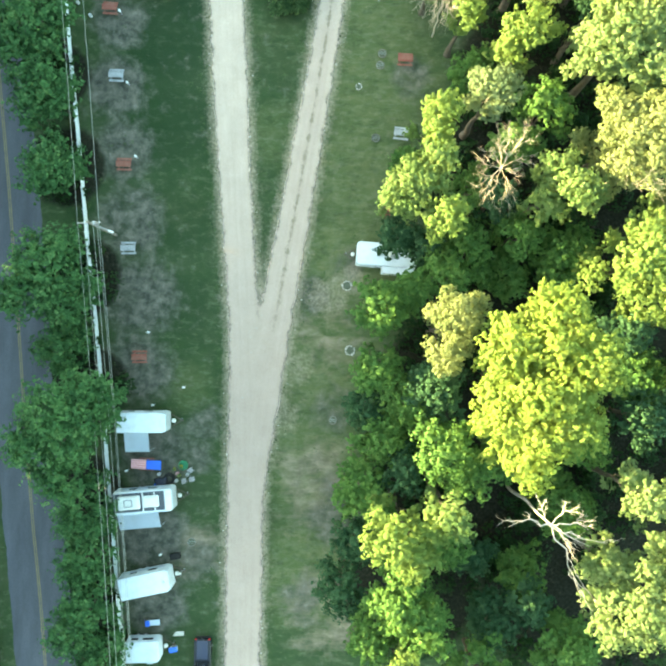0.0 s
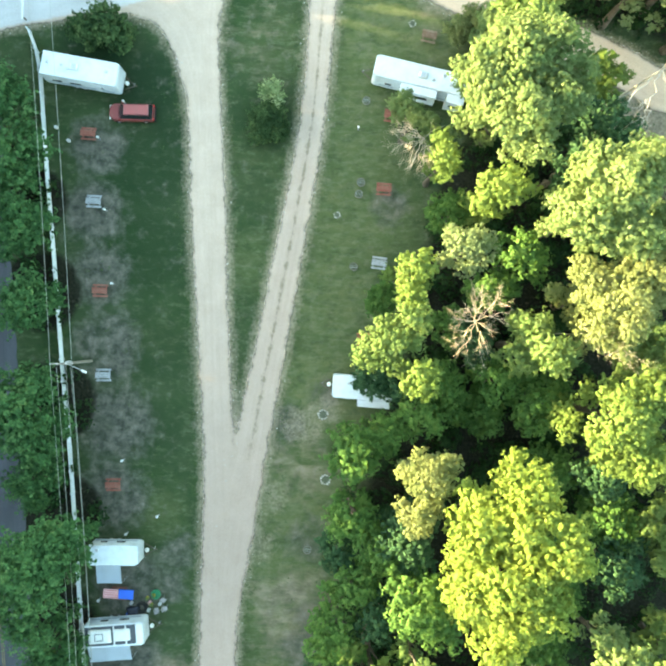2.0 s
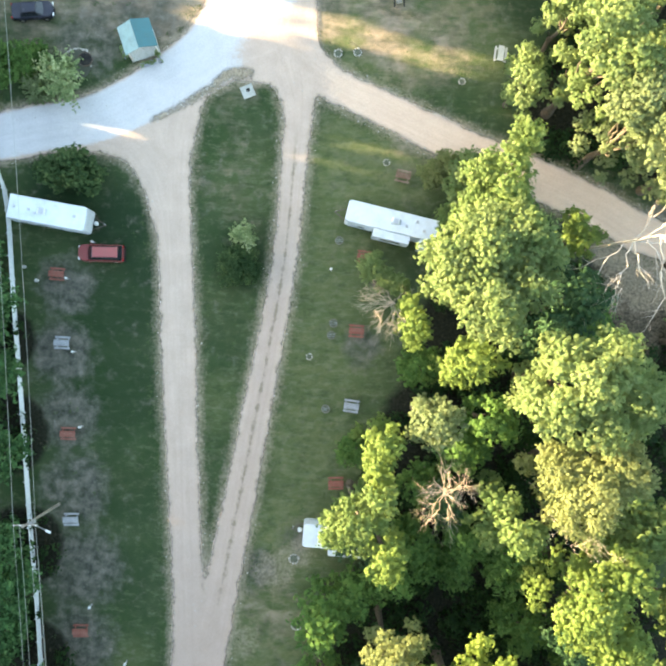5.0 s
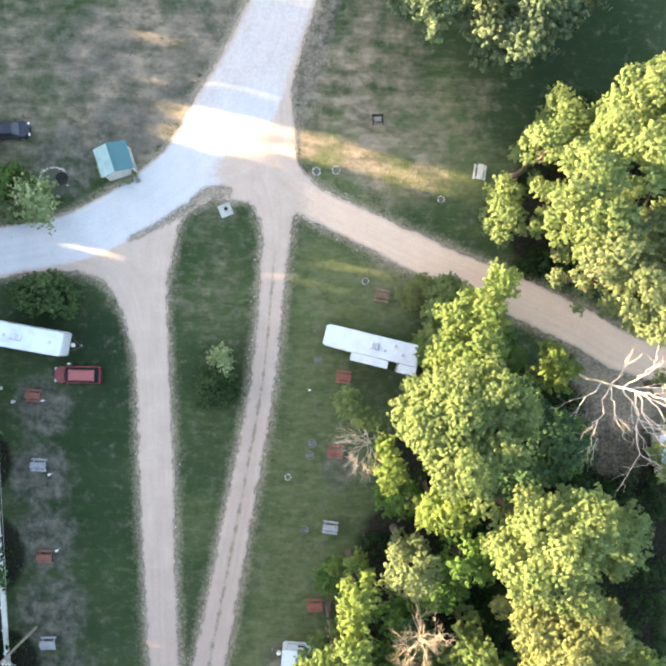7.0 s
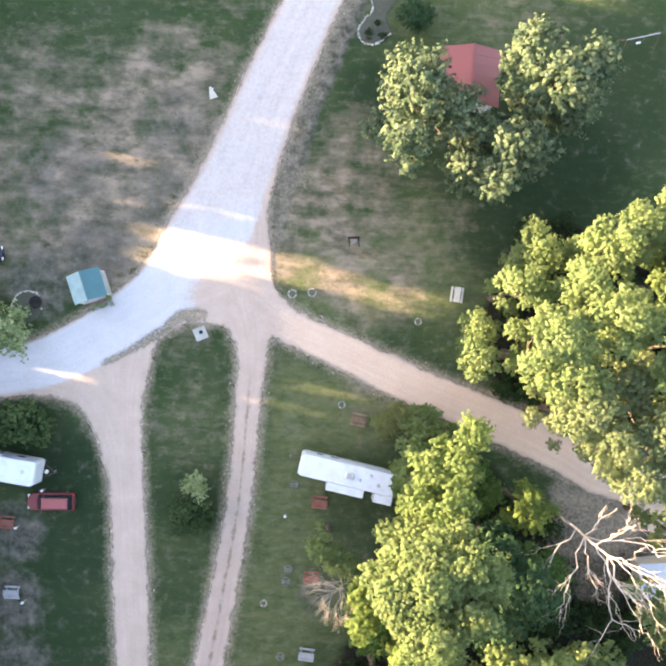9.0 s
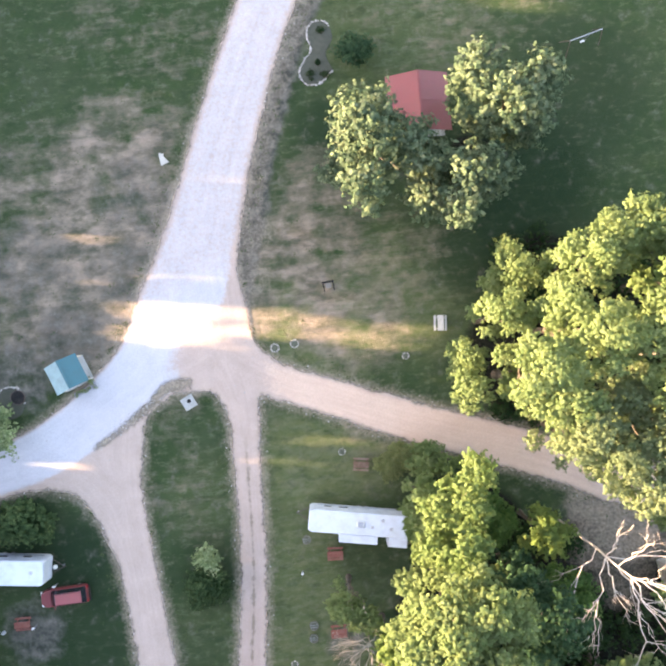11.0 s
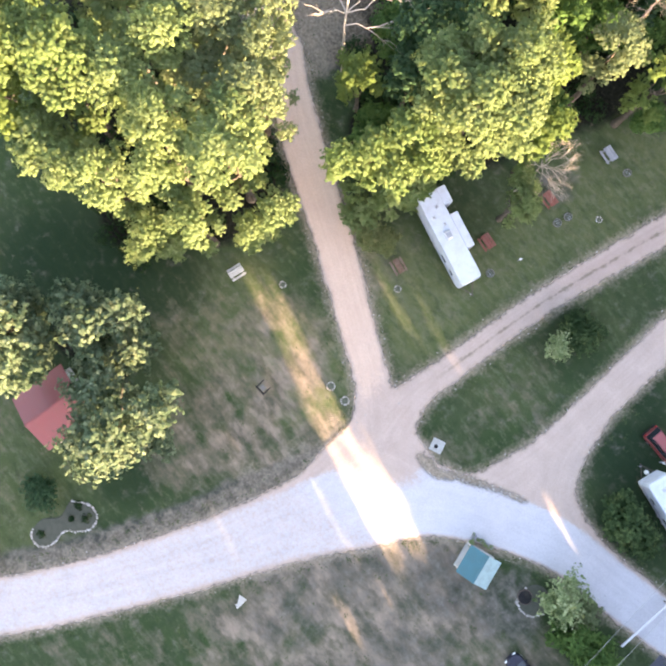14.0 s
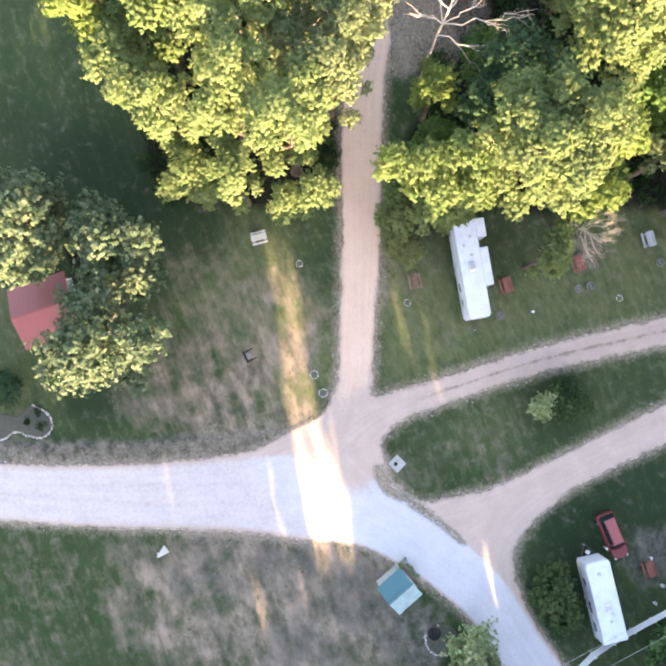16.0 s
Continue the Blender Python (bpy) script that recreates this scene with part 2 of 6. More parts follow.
# undergrowth green lowered to paint in the dark of the wood's gaps
LEAF_UNDER = leafy("shaded_undergrowth_leaves", (0.009, 0.025, 0.009), (0.021, 0.048, 0.015), (0.038, 0.074, 0.022))
LEAF_OLIVE = leafy("olive_leaves", (0.100, 0.143, 0.063), (0.168, 0.212, 0.101), (0.217, 0.247, 0.134), 0.52)
LEAF_PALE = leafy("pale_green_leaves", (0.102, 0.163, 0.061), (0.172, 0.232, 0.090), (0.213, 0.257, 0.119), 0.52)
# bluish green, lowered for trees shaded by taller neighbours
LEAF_BLUISH = leafy("bluish_shaded_leaves", (0.016, 0.044, 0.020), (0.036, 0.080, 0.036), (0.074, 0.132, 0.062), 0.35)
# the pale top tones paint in sunlit foliage, the low ones its dark core
LEAF_SUNTIP = leafy("green_leaves_sunlit_tips", (0.027, 0.060, 0.030), (0.098, 0.138, 0.074), (0.220, 0.248, 0.150), 0.35)
LEAF_CREAM = leafy("creamy_green_leaves", (0.114, 0.147, 0.055), (0.189, 0.213, 0.086), (0.231, 0.248, 0.114), 0.52)
LEAF_LIGHT = leafy("light_green_leaves", (0.092, 0.148, 0.052), (0.154, 0.206, 0.080), (0.192, 0.232, 0.106), 0.52)
# dusky green; its lowest tone is deepened to paint shaded gaps
LEAF_DUSK = leafy("dusky_green_leaves", (0.015, 0.036, 0.014), (0.050, 0.092, 0.034), (0.140, 0.180, 0.066), 0.35)
LEAF_TUFT = leafy("coarse_grass", (0.040, 0.066, 0.024), (0.048, 0.074, 0.026), (0.070, 0.086, 0.040), 0.2)
# pale spiky green; the tip tone is raised to paint sun on the shoots
LEAF_SPIKY = leafy("sunlit_tip_spiky_leaves", (0.050, 0.095, 0.034), (0.210, 0.270, 0.120), (0.520, 0.550, 0.320), 0.3)
WHITE = painted("white_trailer_shell", (0.56, 0.60, 0.65), 0.35, 0.30)
ROOFWHITE = painted("white_rubber_roof", (0.53, 0.575, 0.63), 0.7, 0.38, grime=(0.30, 0.30, 0.28))
ROOFGREY = painted("dark_grey_roof_panel", (0.055, 0.062, 0.075), 0.6, 0.2)
STRIPE = painted("grey_blue_stripe", (0.20, 0.26, 0.36), 0.4, 0.2)
GLASS = glass_material()
RUBBER = painted("black_rubber", (0.007, 0.007, 0.008), 0.95, 0.3)
STEEL = painted("galvanised_steel", (0.42, 0.43, 0.45), 0.45, 0.3, 0.7)
DARKSTEEL = painted("rusty_dark_steel", (0.085, 0.072, 0.062), 0.8, 0.6, 0.1, (0.14, 0.08, 0.05))
DULLSTEEL = painted("dull_grey_steel", (0.20, 0.19, 0.165), 0.8, 0.5, 0.1, (0.12, 0.09, 0.07))
FADEDRED = painted("faded_pinkish_red_paint", (0.270, 0.070, 0.070), 0.4, 0.3)
REDPAINT = painted("faded_red_car_paint", (0.165, 0.030, 0.030), 0.3, 0.2)
BLACKPAINT = painted("black_car_paint", (0.012, 0.013, 0.018), 0.25, 0.15)
NAVYPAINT = painted("dark_blue_car_paint", (0.018, 0.020, 0.034), 0.25, 0.15)
BEDCOVER = painted("dark_blue_truck_cover", (0.030, 0.036, 0.066), 0.6, 0.2)
LAMP = painted("headlamp_plastic", (0.75, 0.75, 0.72), 0.15, 0.05)
TAILLAMP = painted("tail_lamp_plastic", (0.40, 0.02, 0.02), 0.2, 0.05)
REDWOOD = wooden("red_stained_wood", (0.205, 0.066, 0.048), (0.24, 0.12, 0.09))
GREYWOOD = wooden("weathered_grey_wood", (0.25, 0.255, 0.27), (0.37, 0.375, 0.39))
BROWNWOOD = wooden("brown_stained_wood", (0.16, 0.095, 0.062), (0.26, 0.19, 0.15))
WHITEWOOD = wooden("cream_painted_wood", (0.56, 0.52, 0.45), (0.44, 0.40, 0.34))
POLEWOOD = wooden("weathered_pole_wood", (0.22, 0.19, 0.16), (0.36, 0.33, 0.30))
FENCE = painted("white_fence_boards", (0.72, 0.74, 0.76), 0.6, 0.45, grime=(0.18, 0.20, 0.16))
WIRE = painted("aluminium_wire", (0.30, 0.31, 0.28), 0.6, 0.1)
TEAL = painted("teal_metal_roof", (0.040, 0.135, 0.155), 0.6, 0.2)
# the same teal roof made paler, with the bright sky's reflection in its colour
TEAL_SKYLIT = painted("skylit_teal_roof", (0.26, 0.37, 0.36), 0.8, 0.35)
REDROOF = painted("red_metal_roof", (0.215, 0.062, 0.060), 0.45, 0.2)
CONCRETE = painted("concrete", (0.34, 0.345, 0.32), 0.9, 0.5, grime=(0.20, 0.19, 0.16), scale=5)
MULCH = painted("grey_mulch", (0.066, 0.068, 0.050), 0.95, 0.6, grime=(0.045, 0.055, 0.036), scale=6)
STONES = stone_material("pale_field_stone", (0.33, 0.305, 0.27), (0.52, 0.49, 0.45))
BLUECLOTH = painted("bright_blue_cloth", (0.030, 0.130, 0.62), 0.8, 0.1)
REDCLOTH = painted("red_cloth", (0.45, 0.06, 0.07), 0.85, 0.1)
PINKCLOTH = painted("pale_pink_cloth", (0.70, 0.40, 0.40), 0.85, 0.15)
GREENPLASTIC = painted("green_plastic", (0.030, 0.20, 0.09), 0.4, 0.1)
WHITEPLASTIC = painted("white_plastic", (0.58, 0.58, 0.57), 0.4, 0.15)
AWNING = painted("white_awning_cloth", (0.50, 0.56, 0.64), 0.8, 0.12)
ASH = painted("grey_ash", (0.088, 0.098, 0.066), 1.0, 0.5, grime=(0.05, 0.05, 0.045), scale=7)
PALEROOF = painted("pale_blue_metal_roof", (0.52, 0.56, 0.62), 0.5, 0.2)
SLATE = painted("slate_blue_roof", (0.14, 0.16, 0.20), 0.6, 0.3)
SIDING = painted("tan_siding", (0.45, 0.40, 0.34), 0.7, 0.25)


# ---- mesh helpers ----
def mesh_from(name, verts, faces, material, smooth=False):
    """verts: (n, 3); faces: (m, 3 or 4) indices."""
    verts, faces = np.asarray(verts, np.float32), np.asarray(faces, np.int32)
    me = bpy.data.meshes.new(name)
    k = faces.shape[1]
    me.vertices.add(len(verts))
    me.vertices.foreach_set("co", verts.ravel())
    me.loops.add(faces.size)
    me.loops.foreach_set("vertex_index", faces.ravel())
    me.polygons.add(len(faces))
    me.polygons.foreach_set("loop_start", np.arange(0, faces.size, k, dtype=np.int32))
    if smooth:
        me.polygons.foreach_set("use_smooth", np.ones(len(faces), bool))
    me.materials.append(material)
    me.update(calc_edges=True)
    return me


def part(name, shape, material=None, parent=None, label="", at=None):
    """One mesh object, from a bmesh or from mesh data, under a thing or a part."""
    if isinstance(shape, bmesh.types.BMesh):
        me = bpy.data.meshes.new(name)
        shape.to_mesh(me)
        shape.free()
        me.materials.append(material)
    else:
        me = shape
    ob = new(name, me)
    if parent:
        ob.parent = parent
    if at is not None:
        ob.matrix_basis = at
    if label:
        ob["label"] = label
    return ob


def thing(name, label, category, at=None, group="", kind=""):
    ob = new(name)
    ob.empty_display_size = 0.3
    if at is not None:
        ob.matrix_basis = at
    return tagged(ob, label, category, group, kind)


def box(bm, centre, size, bevel=0.0, turn=0.0, top=1.0):
    """A box in bm, its edges bevelled, its top scaled by top."""
    made = bmesh.ops.create_cube(bm, size=1.0)["verts"]
    for v in made:
        k = top if v.co.z > 0 else 1.0
        v.co = Vector((v.co.x * size[0] * k, v.co.y * size[1] * k, v.co.z * size[2]))
    if bevel:
        edges = list({e for v in made for e in v.link_edges})
        res = bmesh.ops.bevel(bm, geom=edges, offset=bevel, segments=2, affect='EDGES', profile=0.6)
        made = list({v for f in res["faces"] for v in f.verts} | {v for v in made if v.is_valid})
    m = Matrix.Translation(centre) @ Matrix.Rotation(turn, 4, 'Z')
    bmesh.ops.transform(bm, matrix=m, verts=made)
    return made


def block(size, centre=(0, 0, 0), bevel=0.0, turn=0.0, top=1.0):
    bm = bmesh.new()
    box(bm, centre, size, bevel, turn, top)
    return bm


def rod(bm, a, b, ra, rb=None, sides=8):
    """A tapered round bar from a to b."""
    a, b = Vector(a), Vector(b)
    rb = ra if rb is None else rb
    turn = (b - a).to_track_quat('Z', 'Y').to_matrix().to_4x4()
    m = Matrix.Translation((a + b) / 2) @ turn
    bmesh.ops.create_cone(bm, cap_ends=True, segments=sides, radius1=ra, radius2=rb, depth=(b - a).length, matrix=m)


def bar(a, b, ra, rb=None, sides=8):
    bm = bmesh.new()
    rod(bm, a, b, ra, rb, sides)
    return bm


def ring_mesh(radius, thick, height, sides=28, uneven=0.0):
    """An upright band bent into a ring."""
    bm = bmesh.new()
    prof = ((radius - thick, 0), (radius - thick, height), (radius, height), (radius, 0))
    loops = []
    for i in range(sides):
        a = 2 * math.pi * i / sides
        k = 1 + uneven * math.sin(3 * a + 1)
        loops.append([bm.verts.new((r * k * math.cos(a), r * k * math.sin(a), z)) for r, z in prof])
    for i in range(sides):
        p, q = loops[i], loops[(i + 1) % sides]
        for j in range(4):
            bm.faces.new((p[j], q[j], q[(j + 1) % 4], p[(j + 1) % 4]))
    bmesh.ops.recalc_face_normals(bm, faces=bm.faces)
    return bm


def disc(radius, height, sides=24, uneven=0.0):
    bm = bmesh.new()
    rod(bm, (0, 0, 0), (0, 0, height), radius, radius * 0.93, sides)
    for v in bm.verts:
        a = math.atan2(v.co.y, v.co.x)
        k = 1 + uneven * (math.sin(3 * a) + 0.6 * math.sin(5 * a + 1))
        v.co.x *= k
        v.co.y *= k
    return bm


def spline(points, step):
    """A smooth run of rows through the given rows, about step apart."""
    p = np.asarray(points, float)
    p = np.vstack((2 * p[0] - p[1], p, 2 * p[-1] - p[-2]))
    out = []
    for i in range(1, len(p) - 2):
        n = max(1, int(np.linalg.norm(p[i + 1, :2] - p[i, :2]) / step))
        for t in np.arange(n) / n:
            out.append(0.5 * (2 * p[i] + (p[i + 1] - p[i - 1]) * t + (2 * p[i - 1] - 5 * p[i] + 4 * p[i + 1] - p[i + 2]) * t * t
                              + (3 * p[i] - p[i - 1] - 3 * p[i + 1] + p[i + 2]) * t ** 3))
    out.append(p[-2])
    return np.array(out)


# ---- ground and roads ----
# centre lines: x, y, width
LEFT_DRIVE = [(-8.4, -70, 3.8), (-8.35, -36, 3.9), (-8.4, -24, 4.0), (-8.5, -12, 3.9), (-9.0, 0, 3.3), (-9.7, 9, 3.4), (-10.4, 18, 3.5), (-11.0, 26, 3.8), (-11.8, 37, 3.7), (-12.6, 43.8, 4.0), (-12.8, 48.5, 4.4), (-12.6, 52.5, 5.2), (-12.0, 56.5, 5.0)]
LEFT_FAN = [(-12.7, 42.5, 3.4), (-14.2, 47.2, 4.6), (-17.4, 50.6, 5.2), (-24, 51.0, 4.0), (-30, 50.0, 3.6)]
RIGHT_DRIVE = [(-8.0, -16, 3.0), (-7.3, -9, 4.2), (-5.7, 1, 3.7), (-3.6, 14, 3.3), (-1.8, 25.7, 3.0), (-0.4, 35, 2.8), (0.25, 42, 2.7), (0.6, 50, 2.9), (0.8, 54.5, 3.4), (0.2, 58.0, 5.0), (-0.8, 61, 6.4)]
MAIN_ROAD = [(-60, 41, 5.2), (-40, 47.6, 5.2), (-28, 50.8, 5.4), (-21, 52.4, 5.6), (-14.4, 55.9, 6.2), (-8.5, 60.4, 7.4), (-4.6, 66, 9.0), (-1.5, 73, 7.8), (2.5, 84, 6.6), (7, 94.5, 6.0), (11.5, 103, 6.0), (20, 118, 6.0), (40, 150, 6.0)]
JUNCTION = [(-11.0, 57.6, 1.5), (-7.5, 59.6, 4.6), (-3.6, 60.8, 7.4), (-1.3, 62.6, 7.2), (-0.9, 66, 6.4), (-0.9, 70, 5.2), (-0.6, 74, 4.6)]
CLAY_ROAD = [(-1.5, 61, 6.0), (1.8, 59.0, 4.6), (5.0, 57.0, 3.8), (10.5, 54.6, 3.9), (18.5, 51.1, 4.2), (26.5, 48.0, 4.4), (34, 44.8, 4.5), (39, 42.2, 4.4), (44.5, 41.2, 4.0), (51.5, 41.8, 3.6), (60, 43.5, 3.6), (80, 48, 3.6)]
YARD = [(42.6, 39.6, 2.4), (45.0, 37.6, 3.0), (47.5, 37.2, 3.0)]
HIGHWAY = [(-15, -190, 6.0), (-26.9, -70, 6.0), (-30.2, -34, 6.0), (-31.8, -20, 6.0), (-33.4, -3.5, 6.0), (-35, 13.8, 6.0), (-36.2, 25, 6.0), (-40.2, 62, 6.0), (-47, 125, 6.0), (-54, 190, 6.0)]
FENCE_LINE = [(-31.2, 46.4), (-29.9, 42.6), (-28.8, 32.5), (-27.2, 19.0), (-26.2, 10.0), (-25.0, 0.5), (-24.2, -7.0), (-23.4, -15.0), (-22.6, -22.5), (-21.7, -31.5), (-20.6, -42.0)]


def gap_to(line, xy):
    """How far each place of xy lies beyond the edge of a road (inside: minus)."""
    s = spline(line, 1.0)
    best = np.full(len(xy), 1e9)
    for x, y, w in s:
        best = np.minimum(best, np.hypot(xy[:, 0] - x, xy[:, 1] - y) - w / 2)
    return best


def graded(lo, hi, step, far):
    inner = np.arange(lo, hi + step / 2, step)
    grow, out, d = [], 0.0, step
    while out < far:
        d *= 1.35
        out += d
        grow.append(out)
    grow = np.array(grow)
    return np.concatenate((lo - grow[::-1], inner, hi + grow))


def soft(x, lo, hi):
    t = np.clip((x - lo) / (hi - lo), 0, 1)
    return t * t * (3 - 2 * t)


# stretches of woodland floor, colour darkened for shade: x, y, radius; the last two put shade under the shelter trees
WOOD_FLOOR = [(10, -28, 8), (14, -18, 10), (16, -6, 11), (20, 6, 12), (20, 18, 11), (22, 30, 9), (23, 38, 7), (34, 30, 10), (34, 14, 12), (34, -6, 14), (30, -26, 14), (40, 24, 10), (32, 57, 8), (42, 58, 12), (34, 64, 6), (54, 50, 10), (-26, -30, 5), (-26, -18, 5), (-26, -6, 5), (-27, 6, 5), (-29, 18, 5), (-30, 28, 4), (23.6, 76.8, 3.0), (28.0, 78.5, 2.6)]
# bare earth: x, y, radius, amount
BARE = [(1.5, -20, 3.5, .5), (-13.4, -25, 2.6, .5), (-13.2, -10, 2.6, .42), (1, -8, 3, .35), (-2, -29, 3, .4), (-23.5, 34, 3.5, .6), (-23.6, 27, 3.8, .7), (-22.8, 20, 4.0, .6), (-21.8, 12, 4.5, .55), (-20.5, 4, 5.0, .6), (-20.5, -4, 4.5, .6), (-18.5, -13.5, 4.5, .6), (-18.8, -22.5, 4.5, .7), (-18, -30, 4.0, .65), (8.8, 28.5, 2.5, .5), (-1.6, 4.5, 2.4, .55), (1.8, -17, 2.5, .5), (2.4, 8.0, 2.0, .45), (-14.0, -13.5, 2.2, .5), (-22, 61, 4.5, .5), (40, 36, 8, 1.3), (36.5, 31, 5, 1.1), (44, 42, 6, 1.0), (-16, 64, 5, .45), (-9, 70, 5, .35), (-20, 72, 6, .3), (-8, 78, 5, .3)]
# dry, straw-coloured grass: x, y, radius, amount
DRY = [(0, -16, 6, .45), (-13, -24, 4, .4), (1, -30, 6, .45), (0, 0, 5, .3), (8, 70, 7, .52), (12, 76, 6, .4), (-9, 70, 8, 1.1), (-13, 66, 6, 1.05), (-15, 70, 11, .85), (-9, 80, 10, .6), (-24, 78, 12, .4), (-28, 67, 8, .45), (-4, 100, 12, .22), (11, 68, 8, .42), (6, 66, 5, .42), (19, 68, 7, .25), (14, 62, 6, .5), (-6, 54.5, 4, .2), (28, 96, 12, .2), (9, 64, 5, .6), (4, 64.5, 4, .5), (-6, 46, 6, .2), (-3, -20, 3, .2), (14, 51, 4, .3)]

# paler, shorter grass: x, y, radius, amount
LAWN = [(7, 48, 7, .95), (6, 38, 8, .75), (5, 28, 8, .75), (4, 18, 8, .8), (2, 8, 7, .9), (0, -3, 7, .95), (-1, -14, 7, .9), (-1, -26, 7, .85), (12, 49, 6, 1.05), (-4, 46, 5, .35), (-6, 22, 4, .45), (-5, 32, 5, .3), (10, 62, 7, .95), (20, 65, 8, .7), (20, 96, 12, .4), (-15, -6, 3, .4), (-16, 14, 3, .3)]

# grass painted a darker deep green where tree shade lies: x, y, radius, amount
SHADE_TINT = [(13, 83, 4, .8), (9.5, 89, 3, .5), (33, 76, 10, 1.0), (24, 70, 5, .5), (27, 68, 6, .9), (31, 70, 6, 1.0), (20, 82, 5, .6), (40, 84, 9, .7), (-18, 32, 6, .78), (-17.5, 23, 6, .66), (-16.5, 13, 5, .5), (-16, 3, 4, .35), (-24, 45, 5, 1.0), (-18, 41, 5, 1.0), (-4.5, 38, 5, .45), (-6, 30, 4, .35), (-15.5, 36, 3, .9), (15, 52, 3, .6), (12, 37, 4, .5)]


def build_ground():
    xs, ys = graded(-46, 56, 0.75, 2600), graded(-48, 122, 0.75, 2600)
    gx, gy = np.meshgrid(xs, ys)
    xy = np.stack((gx.ravel(), gy.ravel()), 1)
    z = np.array([0.03 * noise.noise((x * 0.25, y * 0.25, 3.0)) for x, y in xy]) - 0.035
    verts = np.column_stack((xy, z))
    nx, ny = len(xs), len(ys)
    i = (np.arange(ny - 1)[:, None] * nx + np.arange(nx - 1)[None]).ravel()
    me = mesh_from("ground", verts, np.stack((i, i + 1, i + nx + 1, i + nx), 1), GROUND, True)
    near = np.full(len(xy), 1e9)
    for line in (LEFT_DRIVE, LEFT_FAN, RIGHT_DRIVE, MAIN_ROAD, JUNCTION, CLAY_ROAD):
        near = np.minimum(near, gap_to(line, xy))
    layers = {"gravel": 0.72 * (1 - soft(near, -0.4, 1.3)), "bare": np.zeros(len(xy)), "dry": np.zeros(len(xy)), "wood": np.zeros(len(xy)), "lawn": np.zeros(len(xy)), "shade_tint": np.zeros(len(xy))}
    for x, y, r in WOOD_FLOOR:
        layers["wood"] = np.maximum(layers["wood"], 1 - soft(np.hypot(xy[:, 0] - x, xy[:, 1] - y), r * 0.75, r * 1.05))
    for key, spots in (("bare", BARE), ("dry", DRY), ("lawn", LAWN), ("shade_tint", SHADE_TINT)):
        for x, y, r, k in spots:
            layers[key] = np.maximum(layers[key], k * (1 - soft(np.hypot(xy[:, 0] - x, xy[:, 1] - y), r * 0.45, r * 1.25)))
    # the dusty yard by the dead tree, and spilt sand
    for x, y, r, k in ((39.5, 37.5, 4.6, .62), (36.5, 40.2, 3.4, .55), (38.5, 32, 4.0, .30), (36, 36, 3.4, .42), (0.3, 4.4, 2.4, .34), (2.6, 6.2, 1.8, .38), (-3.2, -3.5, 2.2, .3), (-4.2, -9, 2.0, .3), (3.4, 68, 2.2, .28), (4.6, 73, 2.2, .28)):
        layers["gravel"] = np.maximum(layers["gravel"], k * (1 - soft(np.hypot(xy[:, 0] - x, xy[:, 1] - y), r * 0.6, r * 1.2)))
    # dusty shoulder along the entrance road
    dusty = gap_to([(1.4, 65.5, 1.6), (3.4, 73, 2.2), (6.6, 84, 2.4), (10.8, 94, 2.2), (15.6, 103, 2.0)], xy)
    layers["gravel"] = np.maximum(layers["gravel"], 0.30 * (1 - soft(dusty, -0.6, 0.8)))
    layers["bare"] = np.maximum(layers["bare"], 1.1 * (1 - soft(dusty, -0.4, 1.2)))
    for key, values in layers.items():
        a = me.attributes.new(key, 'FLOAT', 'POINT')
        a.data.foreach_set("value", values.astype(np.float32))
    tagged(part("ground", me), "mown green grass with dry patches and bare earth", "ground", kind="structure")


def build_road(name, line, material, z, label, ragged=0.13, step=0.35, across=14):
    s = spline(line, step)
    d = np.gradient(s[:, :2], axis=0)
    d /= np.linalg.norm(d, axis=1)[:, None]
    side = np.stack((d[:, 1], -d[:, 0]), 1)
    u = np.linspace(-1, 1, across + 1)
    seed = len(name) * 7.3
    verts, us, vs, run = [], [], [], 0.0
    for k in range(len(s)):
        x, y, w = s[k]
        run += step
        for j, a in enumerate(u):
            wob = ragged * (noise.noise((x * 0.9, y * 0.9, seed + (a > 0) * 9)) + 0.7 * noise.noise((x * 2.6, y * 2.6, seed + (a > 0) * 5))) if abs(a) > 0.7 else 0.0
            off = a * (w + 0.7) / 2 + wob * math.copysign(max(0, abs(a) - 0.7) / 0.3, a)
            high = z + 0.02 * (1 - a * a) + 0.006 * noise.noise((x * 1.3, y * 1.3, a * 2 + seed)) - (z + 0.04 if abs(a) == 1 else 0)
            verts.append((x + side[k, 0] * off, y + side[k, 1] * off, high))
            us.append(a)
            vs.append(run)
    m = across + 1
    i = (np.arange(len(s) - 1)[:, None] * m + np.arange(across)[None]).ravel()
    me = mesh_from(name, verts, np.stack((i, i + 1, i + m + 1, i + m), 1), material, True)
    me.attributes.new("across", 'FLOAT', 'POINT').data.foreach_set("value", np.array(us, np.float32))
    me.attributes.new("along", 'FLOAT', 'POINT').data.foreach_set("value", np.array(vs, np.float32))
    return tagged(part(name, me), label, "road", kind="structure")


